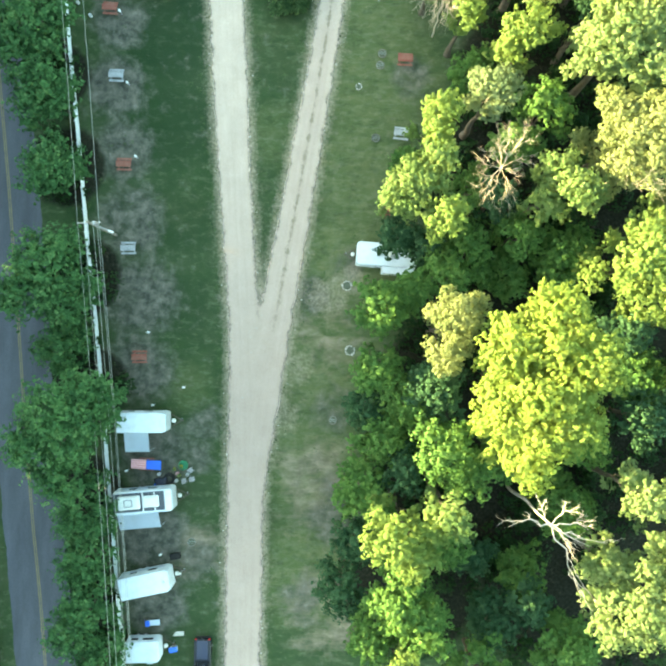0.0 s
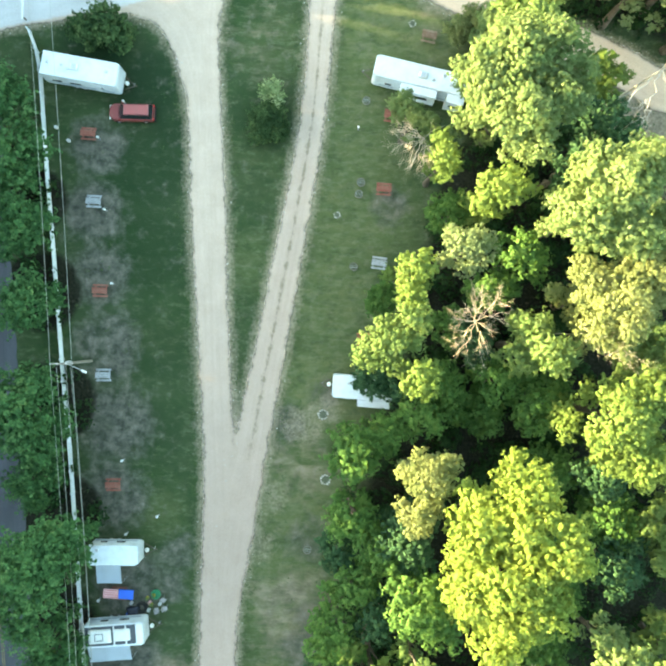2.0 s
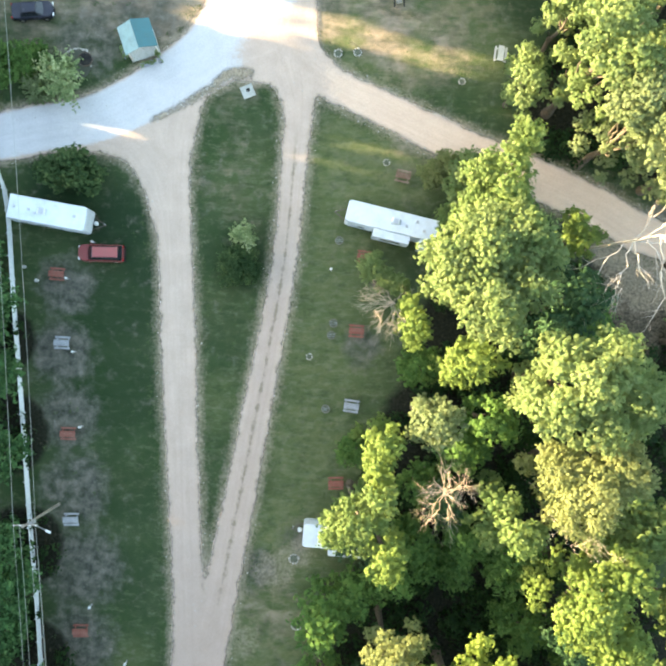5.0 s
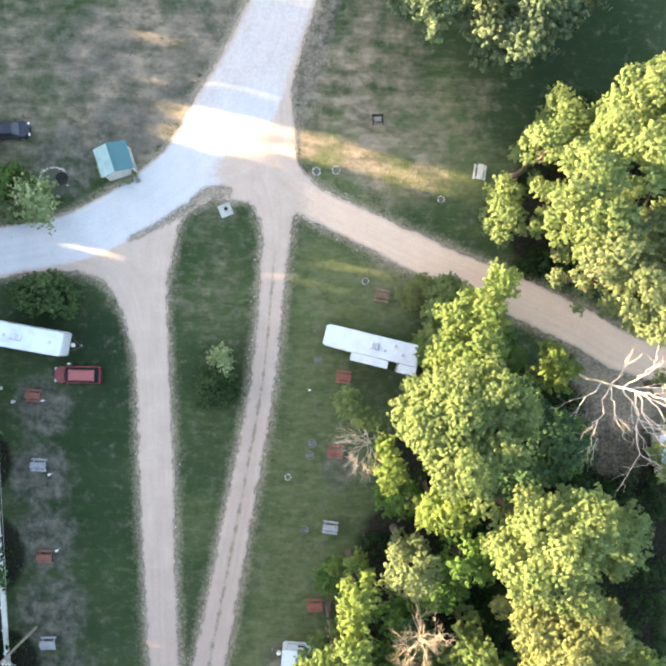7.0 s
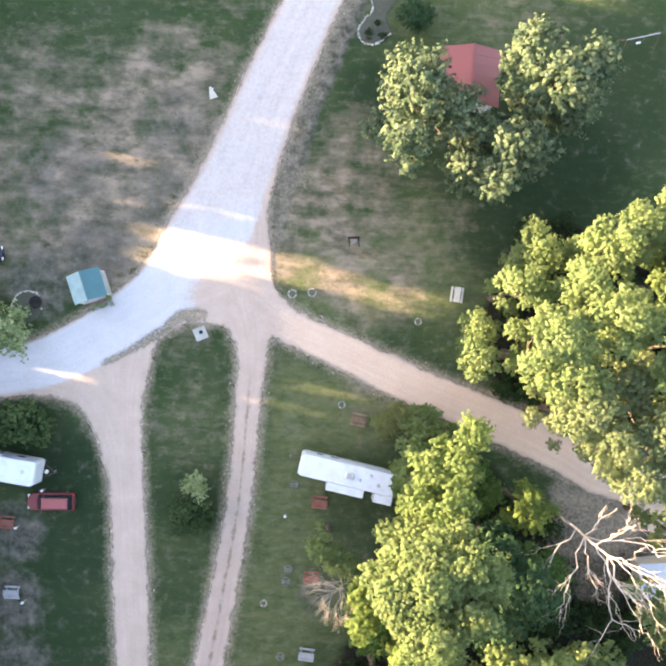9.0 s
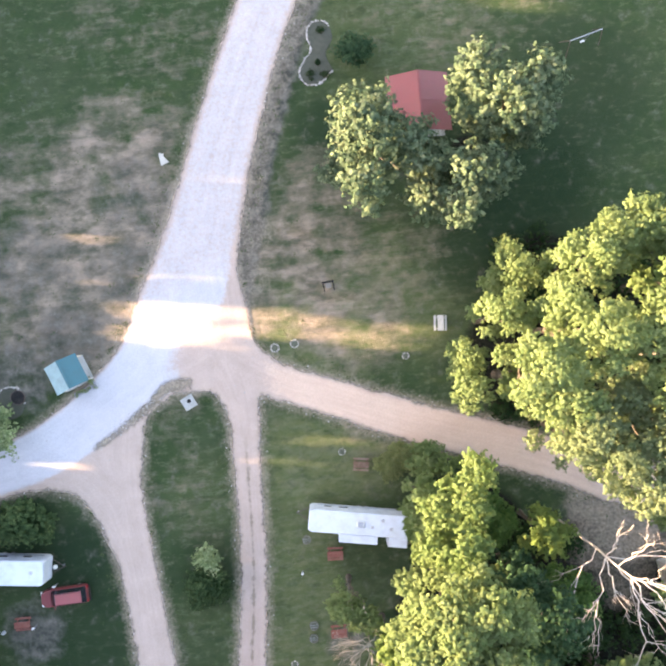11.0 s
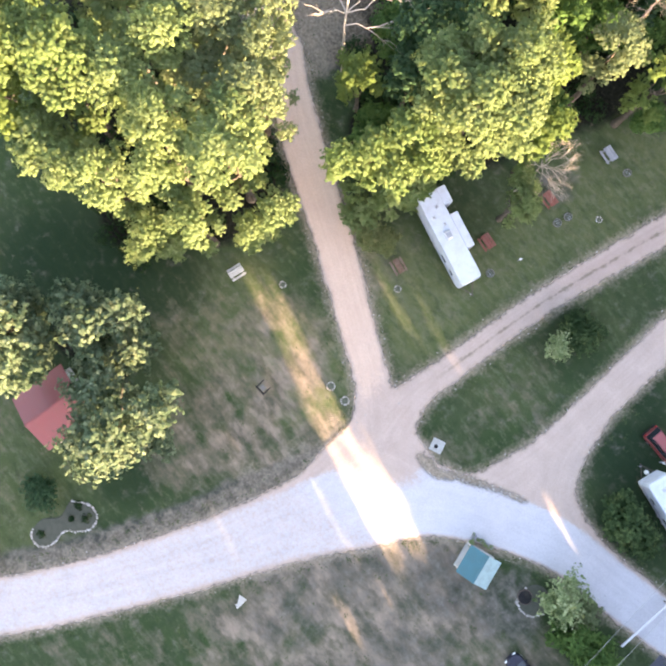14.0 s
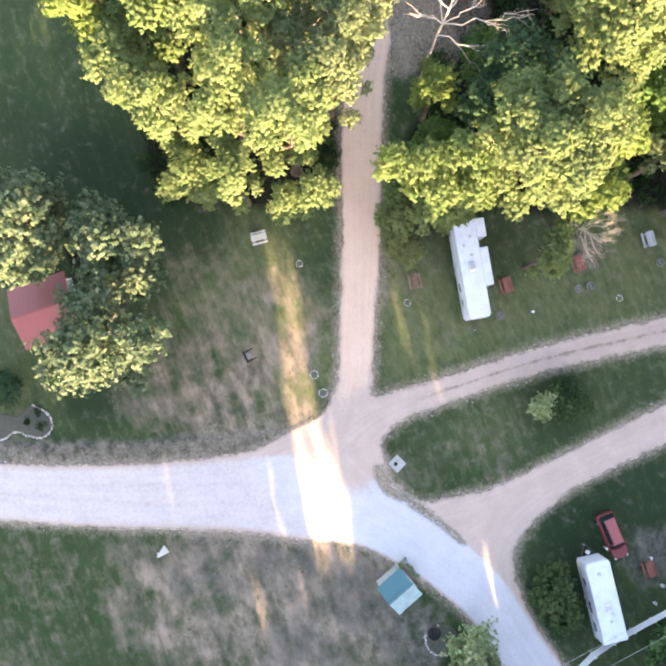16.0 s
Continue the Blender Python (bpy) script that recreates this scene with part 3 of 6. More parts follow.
def along_lane(line, xy):
    """For each place: metres beyond the lane's edge, how far across it lies (-1 to 1) and how far along."""
    s = spline(line, 0.8)
    d = np.gradient(s[:, :2], axis=0)
    d /= np.linalg.norm(d, axis=1)[:, None]
    gap, across, along = np.full(len(xy), 1e9), np.zeros(len(xy)), np.zeros(len(xy))
    for k, (x, y, w) in enumerate(s):
        ex, ey = xy[:, 0] - x, xy[:, 1] - y
        g = np.hypot(ex, ey) - w / 2
        hit = g < gap
        gap[hit] = g[hit]
        across[hit] = (ex * d[k, 1] - ey * d[k, 0])[hit] * 2 / w
        along[hit] = (0.8 * k + ex * d[k, 0] + ey * d[k, 1])[hit]
    return gap, across, along


def build_lanes():
    """The gravel lanes: one even sheet cut into the lanes, so that they run into one another without a seam."""
    names = ("road_entrance", "road_junction", "road_fan", "road_drive", "road_two_track", "road_clay", "yard")
    lines = (MAIN_ROAD, JUNCTION, LEFT_FAN, LEFT_DRIVE, RIGHT_DRIVE, CLAY_ROAD, YARD)
    labels = ("white limestone gravel entrance road", "worn pale gravel junction of the campground lanes", "pale gravel bend where the drive meets the entrance", "pale dusty gravel campground drive", "pale gravel two-track with a weedy strip along its middle", "brown clay and gravel lane between the trees", "bare dusty clay yard before the pale-roofed building")
    step = 0.4
    xs, ys = np.arange(-62, 82, step), np.arange(-70, 152, step)
    gx, gy = np.meshgrid(xs, ys)
    xy = np.stack((gx.ravel(), gy.ravel()), 1)
    data = [along_lane(line, xy) for line in lines]
    gaps = np.stack([g for g, _, _ in data])
    owner = np.argmin(gaps, axis=0)
    edge = -0.45 * np.log(np.exp(np.clip(-gaps, -30, 30) / 0.45).sum(axis=0))
    edge = np.maximum(edge, gaps.min(axis=0) - 0.55)
    # the stony bank that parts the entrance road from the drive
    bank = spline([(-14.9, 52.4, 0.15), (-11.2, 54.6, 0.35), (-8.8, 56.2, 0.55), (-6.9, 57.9, 0.7), (-4.6, 58.1, 0.6)], 0.3)
    away = np.full(len(xy), 1e9)
    for x, y, w in bank:
        away = np.minimum(away, np.hypot(xy[:, 0] - x, xy[:, 1] - y) - w / 2)
    edge = np.maximum(edge, 0.12 - away)
    worn = 1 - soft(gaps[1], -3.0, 0.4)
    layers = {
        "edge": edge,
        "lime": (1 - soft(gaps[0], -0.9, 0.4)) * (1 - 0.85 * worn * soft(xy[:, 0], -9, -4) * (1 - soft(xy[:, 1], 62.5, 68))) * (1 - 0.45 * soft(xy[:, 1] - 0.4 * xy[:, 0], 64, 72)),
        "clay": (1 - soft(np.minimum(gaps[5], gaps[6]), -1.0, 0.6)) * soft(xy[:, 0], -1, 9),
        "dust": np.maximum(1 - soft(xy[:, 1], -14, 34), 0.6 * (1 - soft(gaps[4], -1.0, 0.4)) * (1 - soft(xy[:, 1], 30, 52))),
        "track": (1 - soft(gaps[4], -1.2, 0.2)) * soft(xy[:, 1], -4, 6) * (1 - soft(xy[:, 1], 46, 54)),
        "across": np.choose(owner, [a for _, a, _ in data]),
        "along": np.choose(owner, [a for _, _, a in data]),
    }
    z = np.array([0.02 * noise.noise((x * 0.5, y * 0.5, 8.0)) for x, y in xy[edge < 1.2]])
    high = np.zeros(len(xy))
    high[edge < 1.2] = z
    nx = len(xs)
    i = (np.arange(len(ys) - 1)[:, None] * nx + np.arange(nx - 1)[None]).ravel()
    quads = np.stack((i, i + 1, i + nx + 1, i + nx), 1)
    quads = quads[edge[quads].min(axis=1) < 1.0]
    whose = owner[quads[:, 0]]
    for k, (name, label) in enumerate(zip(names, labels)):
        q = quads[whose == k]
        used, local = np.unique(q, return_inverse=True)
        me = mesh_from(name, np.column_stack((xy[used], 0.035 + high[used])), local.reshape(-1, 4), GRAVEL, True)
        for key, values in layers.items():
            me.attributes.new(key, 'FLOAT', 'POINT').data.foreach_set("value", values[used].astype(np.float32))
        tagged(part(name, me), label, "yard" if name == "yard" else "road", kind="structure")


build_ground()
build_lanes()
highway = build_road("road_highway", HIGHWAY, ASPHALT, 0.02, "two-lane grey asphalt road with a yellow centre line", 0.08)
for off in (-0.1, 0.1):
    line = spline(HIGHWAY, 0.7)
    d = np.gradient(line[:, :2], axis=0)
    d /= np.linalg.norm(d, axis=1)[:, None]
    mid = line[:, :2] + np.stack((d[:, 1], -d[:, 0]), 1) * off
    sd = np.stack((d[:, 1], -d[:, 0]), 1) * 0.05
    v = np.concatenate((np.column_stack((mid - sd, np.full(len(mid), 0.05))), np.column_stack((mid + sd, np.full(len(mid), 0.05)))))
    i = np.arange(len(mid) - 1)
    part("centre_line", mesh_from("centre_line", v, np.stack((i, i + len(mid), i + len(mid) + 1, i + 1), 1), LINE_YELLOW), parent=highway, label="worn yellow centre line")


# ---- trees and shrubs ----
def tube(path, radii, sides=7):
    """Vertices and faces of a tapered tube along a path."""
    path, verts, faces = np.asarray(path, float), [], []
    for k, p in enumerate(path):
        t = path[min(k + 1, len(path) - 1)] - path[max(k - 1, 0)]
        t /= np.linalg.norm(t) + 1e-9
        a = np.cross(t, (0.31, 0.93, 0.2))
        a /= np.linalg.norm(a)
        b = np.cross(t, a)
        for j in range(sides):
            ang = 2 * math.pi * j / sides
            verts.append(p + radii[k] * (math.cos(ang) * a + math.sin(ang) * b))
    for k in range(len(path) - 1):
        for j in range(sides):
            n = (j + 1) % sides
            faces.append((k * sides + j, k * sides + n, (k + 1) * sides + n, (k + 1) * sides + j))
    return np.array(verts), np.array(faces)


def joined(tubes):
    verts, faces, base = [], [], 0
    for v, f in tubes:
        verts.append(v)
        faces.append(f + base)
        base += len(v)
    return np.vstack(verts), np.vstack(faces)


def bent(rng, a, b, bend, steps=6):
    """A crooked path from a to b."""
    a, b = np.asarray(a, float), np.asarray(b, float)
    t = np.linspace(0, 1, steps + 1)[:, None]
    jit = rng.normal(0, bend, (steps + 1, 3)) * np.sin(np.pi * t)
    return a + (b - a) * t + jit


def blades(rng, pos, nrm, size):
    """Four-cornered leaf blades, slightly folded, at the places pos and facing nrm."""
    count = len(pos)
    nrm = nrm / (np.linalg.norm(nrm, axis=1)[:, None] + 1e-9)
    a = np.cross(nrm, rng.normal(0, 1, (count, 3)))
    a /= np.linalg.norm(a, axis=1)[:, None] + 1e-9
    b = np.cross(nrm, a)
    s = size * rng.uniform(0.6, 1.35, count)[:, None]
    fold = nrm * s * 0.10
    v = np.stack((pos - a * s * 0.75, pos + b * s * 0.42 + fold, pos + a * s * 0.8, pos - b * s * 0.42 + fold), 1).reshape(-1, 3)
    return v, np.arange(count * 4, dtype=np.int32).reshape(-1, 4)


def leaf_cloud(rng, centres, outward, count, spread, size):
    """Leaf sprays round clump centres, facing outwards and up."""
    weight = spread ** 2
    pick = rng.choice(len(centres), count, p=weight / weight.sum())
    off = rng.normal(0, 1, (count, 3))
    off *= (rng.random(count) ** 0.22 / np.linalg.norm(off, axis=1))[:, None]
    pos = centres[pick] + off * spread[pick][:, None] * (1, 1, 0.75)
    nrm = off * 0.85 + outward[pick] * 0.9 + (0, 0, 0.3) + rng.normal(0, 0.09, (count, 3))
    return blades(rng, pos, nrm, size)


def bough_lobes(rng, x, y, radius, bottom, top):
    """Round masses of foliage that make up one bough of a crown: centres and sizes."""
    height = top - bottom
    p1, p2, p3 = rng.random(3) * 6.28

    def reach(a):
        return np.clip(0.93 + 0.12 * np.sin(2 * a + p1) + 0.10 * np.sin(3 * a + p2) + 0.09 * np.sin(5 * a + p3), 0.68, 1.18)

    n = int(5 + 1.6 * radius * radius)
    k = np.arange(n)
    ang = k * 2.39996 + rng.normal(0, 0.35, n)
    rr = np.sqrt((k + 0.5) / n)
    size = rng.uniform(0.62, 1.10, n) * (0.60 + 0.12 * radius) * (1.08 - 0.25 * rr)
    dist = rr * reach(ang) * np.maximum(radius - 0.5 * size, 0.3 * radius) * rng.uniform(0.9, 1.08, n)
    z = top - size - min(0.42 * height, 0.80 * radius) * rr ** 2.2 * rng.uniform(0.6, 1.4, n) - rng.random(n) * min(0.10 * height, 0.26 * radius)
    z[:2] = top - size[:2]
    low = int(n * 0.5)
    a2 = rng.random(low) * 6.283
    d2 = reach(a2) * radius * rng.uniform(0.4, 0.8, low)
    centre = np.vstack((np.column_stack((x + np.cos(ang) * dist, y + np.sin(ang) * dist, z)),
                        np.column_stack((x + np.cos(a2) * d2, y + np.sin(a2) * d2, bottom + height * rng.uniform(0.15, 0.6, low)))))
    return centre, np.concatenate((size, rng.uniform(0.6, 1.0, low) * (0.55 + 0.12 * radius)))


def crown_mesh(seed, boughs, bottom, leaf=0.2, density=1.0, tuft=0.40, open_=0.0, long_=1.0):
    """A crown of boughs (x, y, radius, top), each of many round masses set with leafy shoots that stand apart from one another, with dark gaps between."""
    rng = np.random.default_rng(seed)
    lobes = [bough_lobes(rng, x, y, r, min(bottom, top - 1.2 * r) if top - bottom < 1.2 * r else bottom, top) for x, y, r, top in boughs]
    centre, size = np.vstack([c for c, _ in lobes]), np.concatenate([r for _, r in lobes])
    centre[:, 2] = np.maximum(centre[:, 2], size * 0.8)
    axis = np.array([sum(b[0] * b[2] for b in boughs), sum(b[1] * b[2] for b in boughs)]) / sum(b[2] for b in boughs)
    pts, outs = [], []
    for c, r in zip(centre, size):
        m = max(8, int(7.0 * (r / tuft) ** 2))
        d = rng.normal(0, 1, (m, 3))
        d /= np.linalg.norm(d, axis=1)[:, None]
        d[:, 2] = np.where(d[:, 2] < -0.25, -d[:, 2], d[:, 2])
        p = c + d * r * rng.uniform(0.82, 1.12, (m, 1)) * (1, 1, 0.85)
        near = np.linalg.norm(centre - c, axis=1) < r + size.max() * 1.2
        inside = np.linalg.norm((p[:, None] - centre[near][None]) / (1, 1, 0.85), axis=2) / size[near][None]
        keep = inside.min(axis=1) > 0.74
        pts.append(p[keep])
        outs.append(d[keep])
    pts, outs = np.vstack(pts), np.vstack(outs)
    # one shoot for each cell of a loose lattice, so that the shoots stand apart
    order = rng.permutation(len(pts))
    pts, outs = pts[order], outs[order]
    cell = np.floor(pts / (tuft * 0.88) + rng.random(3)).astype(np.int64)
    _, first = np.unique(cell[:, 0] * 73856093 ^ cell[:, 1] * 19349663 ^ cell[:, 2] * 83492791, return_index=True)
    first = first[rng.random(len(first)) > open_]
    pts, outs = pts[first], outs[first]
    away = np.column_stack((pts[:, :2] - axis, np.zeros(len(pts))))
    away /= np.linalg.norm(away, axis=1)[:, None] + 0.5
    outs = outs * 0.8 + away * 0.35 + (0, 0, 0.4)
    outs /= np.linalg.norm(outs, axis=1)[:, None]
    width = tuft * np.clip(np.exp(rng.normal(-0.62, 0.32, len(pts))), 0.28, 0.95)
    each = max(6, int(13.2 * density * (tuft / 0.40) ** 1.5 * (0.2 / leaf) ** 1.6))
    pick = np.repeat(np.arange(len(pts)), each)
    count = len(pick)
    s = rng.random(count) ** 0.8
    off = rng.normal(0, 1, (count, 3))
    off *= (rng.random(count) ** 0.35 / np.linalg.norm(off, axis=1))[:, None]
    pos = pts[pick] + outs[pick] * ((s - 0.35) * (0.7 * tuft + 1.35 * width[pick]) * long_)[:, None] + off * (width[pick] * (1.25 - 0.75 * s))[:, None]
    nrm = off * 0.75 + outs[pick] * 0.9 + (0, 0, 0.15) + rng.normal(0, 0.09, (count, 3))
    v, f = blades(rng, pos, nrm, leaf)
    # broader sprays inside the masses, so that the crown is not hollow
    inner = int(len(centre) * 13 * (1 - open_))
    up = np.tile((0, 0, 0.8), (len(centre), 1))
    v2, f2 = leaf_cloud(rng, centre - (0, 0, 0.2), up, inner, size * 0.66, max(0.38, leaf * 0.9))
    return np.vstack((v, v2)), np.vstack((f, f2 + len(v)))


def woody(seed, height, crown_bottom, radius, thick):
    """Trunk with limbs that reach into the crown."""
    rng = np.random.default_rng(seed + 500)
    lean = rng.normal(0, 0.25, 2)
    top = np.array((lean[0], lean[1], height * 0.86))
    trunk = bent(rng, (0, 0, -0.15), top, 0.12, 8)
    rr = thick * np.linspace(1.0, 0.18, 9) * (1 + 0.5 * np.exp(-np.arange(9) * 1.6))
    tubes = [tube(trunk, rr, 8)]
    n = int(5 + radius)
    for k in range(n):
        h = rng.uniform(max(0.25, crown_bottom / height * 0.8), 0.8)
        base = trunk[int(h * 8)]
        a = k * 2.4 + rng.normal(0, 0.3)
        reach = radius * rng.uniform(0.55, 0.85)
        end = base + (math.cos(a) * reach, math.sin(a) * reach, rng.uniform(0.12, 0.35) * height * (1 - h) * 2)
        tubes.append(tube(bent(rng, base, end, 0.14, 5), thick * np.linspace(0.42, 0.08, 6), 6))
    return joined(tubes)


tree_no = 0


def let_through(v, f, beams):
    """Leaves in the way of the low sun's beams thin out; beams: where each meets the ground (x, y), half length, half width, share left."""
    mid = v[f].mean(axis=1)
    run = mid[:, 2] / math.tan(radians(SUN_ELEVATION))
    hx, hy = mid[:, 0] - run * math.cos(radians(SUN_AZIMUTH)), mid[:, 1] - run * math.sin(radians(SUN_AZIMUTH))
    keep = np.ones(len(f), bool)
    rng = np.random.default_rng(3)
    for x, y, a, b, left in beams:
        s = math.tan(radians(SUN_AZIMUTH))
        keep &= ~((np.abs(hx - x) < a) & (np.abs(hy - y - s * (hx - x)) < b + 0.72) & (rng.random(len(f)) > left))
    used, local = np.unique(f[keep], return_inverse=True)
    return v[used], local.reshape(-1, 4)


# gaps cut in the unseen wood to place sun patches, named by where the sun that falls through them lands
BEAMS = [(-6.0, 64.7, 6.0, 1.5, 0.0), (2.0, 63.3, 5.0, 1.25, 0.022), (13.0, 61.6, 9.5, 0.25, 0.06), (-11.5, 69.9, 4.5, 0.05, 0.08), (-4.2, 69.2, 4.4, -0.15, 0.06), (-1.0, 71.8, 4.2, -0.2, 0.08), (-13.0, 74.4, 4.0, 0.05, 0.06), (1.5, 79.0, 4.2, 0.0, 0.04), (4.0, 83.2, 4.2, 0.0, 0.04), (8.0, 50.4, 6.5, 0.10, 0.12), (6.0, 48.1, 6.0, 0.10, 0.12), (-20.0, 51.2, 5.0, -0.2, 0.0), (-18.0, 65.6, 6.0, 0.0, 0.3), (34.8, 94.0, 6.0, 0.45, 0.0)]


def tree(leaves, label, bottom, *boughs, leaf=0.2, density=1.0, group="", name="tree", open_=0.0, tuft=0.40, long_=1.0, beams=()):
    """A tree or shrub; boughs: x, y, radius and top of each main mass of its crown."""
    global tree_no
    tree_no += 1
    seed = tree_no * 13 + 5
    share = [b[2] ** 2 for b in boughs]
    x, y = sum(b[0] * w for b, w in zip(boughs, share)) / sum(share), sum(b[1] * w for b, w in zip(boughs, share)) / sum(share)
    top = max(b[3] for b in boughs)
    radius = max(math.hypot(b[0] - x, b[1] - y) + b[2] * 0.9 for b in boughs)
    ob = thing(name, label, "tree" if name == "tree" else "shrub", pose(x, y, 0), group)
    v, f = woody(seed, top - 0.6 * boughs[0][2], bottom, radius * 0.5, 0.05 + 0.017 * top)
    part("trunk", mesh_from("trunk", v, f, BARK, True), parent=ob)
    v, f = crown_mesh(seed, [(bx - x, by - y, r, z) for bx, by, r, z in boughs], bottom, leaf, density, tuft, open_, long_)
    if len(beams):
        v, f = let_through(v + (x, y, 0), f, beams)
        v = v - (x, y, 0)
    part("crown", mesh_from("crown", v, f, leaves), parent=ob)
    return ob


def branchwork(rng, base, direction, length, thick, depth, out, droop=0.0, fork=3):
    """Crooked bare limbs that fork; each main limb goes into out as a list of tubes."""
    direction = np.asarray(direction, float)
    direction /= np.linalg.norm(direction)
    end = np.asarray(base) + direction * length
    path = bent(rng, base, end, length * 0.05, 5)
    path[:, 2] -= droop * length * np.linspace(0, 1, 6) ** 2
    out.append(tube(path, thick * np.linspace(1, 0.45 if depth else 0.15, 6), 4 + min(depth, 2)))
    if depth:
        for k in range(fork):
            at = path[rng.integers(2, 6)] if k else path[-1]
            d = direction + rng.normal(0, 0.5, 3)
            branchwork(rng, at, d, length * rng.uniform(0.45, 0.7), thick * 0.48, depth - 1, out, droop, fork)


def dead_tree(x, y, height, limbs, label, seed, thick=0.22, material=None, lean=(0, 0), fork=3, depth=2, name="dead_tree"):
    """limbs: heading in degrees, rise in degrees, length, height of its foot."""
    material = material or DEADWOOD
    rng = np.random.default_rng(seed)
    ob = thing(name, label, "tree", pose(x, y, 0))
    trunk = bent(rng, (0, 0, -0.15), (lean[0], lean[1], height), 0.10, 8)
    v, f = tube(trunk, thick * np.linspace(1.3, 0.5, 9), 8)
    part("trunk", mesh_from("trunk", v, f, material, True), parent=ob)
    for heading, rise, length, foot in limbs:
        h, r = radians(heading), radians(rise)
        out = []
        base = trunk[min(8, int(round(foot / height * 8)))]
        branchwork(rng, base, (math.cos(h) * math.cos(r), math.sin(h) * math.cos(r), math.sin(r)), length, thick * 0.5, depth, out, 0.05, fork)
        v, f = joined(out)
        part("limb", mesh_from("limb", v, f, material, True), parent=ob)
    return ob


TALL = "tall broadleaf tree, yellow-green crown lit by low sun"
MIDDLE = "green broadleaf tree with a dense clumpy crown"
SHADED = "broadleaf tree at the edge of the wood, green darkened for shade"
OLIVE = "olive-green tree with a thin airy crown"
PALE = "pale green tree with small fluttering leaves"
EAST = "trees of the east wood"

def lit(leaves, label, bottom, *boughs, **more):
    """A tall tree of the east wood that the low sun reaches."""
    tree(leaves, label, bottom, *boughs, **{"group": EAST, "leaf": 0.21, "tuft": 0.42, **more})


def airy(leaves, label, bottom, *boughs, **more):
    """A tall tree with small leaves on thin shoots."""
    tree(leaves, label, bottom, *boughs, **{"group": EAST, "leaf": 0.17, "tuft": 0.32, "open_": 0.06, **more})


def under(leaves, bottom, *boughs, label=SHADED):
    """Trees that stand in the shade of the taller ones, one for each bough; their leaf colours are darkened to match.
    """
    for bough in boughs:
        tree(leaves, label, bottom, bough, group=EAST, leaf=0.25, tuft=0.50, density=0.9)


# the wood's edge along the campground, south to north
lit(LEAF_GOLD, "great broadleaf tree, crown glowing yellow in low sun", 12.0, (17.4, -4.4, 4.4, 26), (18.9, 2.3, 2.7, 24), (15.0, -0.9, 3.2, 24.6), (20.8, -1.7, 3.3, 25.6), (14.8, -6.3, 2.5, 24), (19.9, -6.6, 2.7, 25), (16.3, -9.9, 2.1, 24.2), (18.0, -0.9, 3.0, 25.4), (17.4, -7.6, 2.5, 25.0))
airy(LEAF_CREAM, OLIVE, 8.0, (11.7, 1.9, 2.9, 18.4), (10.9, -1.3, 2.1, 17.4), tuft=0.26)
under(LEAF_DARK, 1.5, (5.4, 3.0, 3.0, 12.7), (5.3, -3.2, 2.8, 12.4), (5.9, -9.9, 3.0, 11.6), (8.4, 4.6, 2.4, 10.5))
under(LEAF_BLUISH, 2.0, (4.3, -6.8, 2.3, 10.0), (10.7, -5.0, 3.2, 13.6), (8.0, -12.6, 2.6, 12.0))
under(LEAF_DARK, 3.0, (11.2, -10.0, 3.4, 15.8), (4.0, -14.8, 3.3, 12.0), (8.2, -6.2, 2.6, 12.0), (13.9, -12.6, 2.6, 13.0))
lit(LEAF_YELLOW, TALL, 7.0, (6.0, -16.8, 2.5, 21.2), (8.3, -18.6, 2.4, 19.0), (9.8, -16.6, 1.6, 18.5))
lit(LEAF_GREEN, MIDDLE, 6.0, (11.4, -15.3, 1.9, 19.4))
under(LEAF_BLUISH, 1.5, (2.3, -24.6, 2.7, 11.6), (3.6, -20.4, 2.6, 10.5), (17.8, -28.8, 3.2, 8.6), (20.8, -25.8, 2.3, 10.0), (15.4, -22.4, 2.6, 6.5))
lit(LEAF_DARK, MIDDLE, 4.0, (7.2, -24.4, 3.7, 15.6), (9.8, -26.6, 2.8, 15.2), (5.0, -28.0, 2.6, 14.0), leaf=0.23)
lit(LEAF_YELLOW, TALL, 6.0, (7.4, -29.4, 2.4, 19.2))
lit(LEAF_LIGHT, PALE, 6.0, (28.8, -13.4, 2.6, 18.6))
lit(LEAF_LIGHT, PALE, 6.0, (27.8, -22.8, 4.3, 20.2), (25.7, -20.0, 2.0, 17.5), (30.6, -19.0, 2.6, 18.5))
lit(LEAF_YELLOW, TALL, 6.0, (27.7, 7.8, 4.0, 20.4), (30.8, 4.3, 3.2, 18.6), (31.0, 10.2, 3.0, 18.8))
airy(LEAF_CREAM, OLIVE, 8.0, (26.9, 17.5, 4.1, 21.8), (24.2, 19.4, 2.2, 20.2), (29.6, 19.6, 3.0, 21.0))
lit(LEAF_LIGHT, PALE, 10.0, (25.1, 26.8, 4.1, 24.8), (23.2, 24.2, 2.5, 22.8), (27.6, 28.6, 3.0, 23.6), (26.9, 23.2, 2.4, 22.6))
lit(LEAF_GREEN, TALL, 5.0, (22.0, 13.4, 2.4, 18.0), (20.8, 15.6, 1.8, 16.6), (20.0, 12.6, 1.4, 15.0))
airy(LEAF_OLIVE, OLIVE, 6.0, (14.6, 22.4, 2.7, 16.9))
lit(LEAF_YELLOW, TALL, 5.0, (10.0, 20.3, 2.2, 16.7), (9.8, 17.8, 1.5, 16.4))
lit(LEAF_GREEN, TALL, 6.0, (7.9, 13.6, 2.8, 17.9), (6.1, 12.8, 1.7, 16.6), (9.9, 15.8, 1.7, 17.6), leaf=0.17, tuft=0.36)
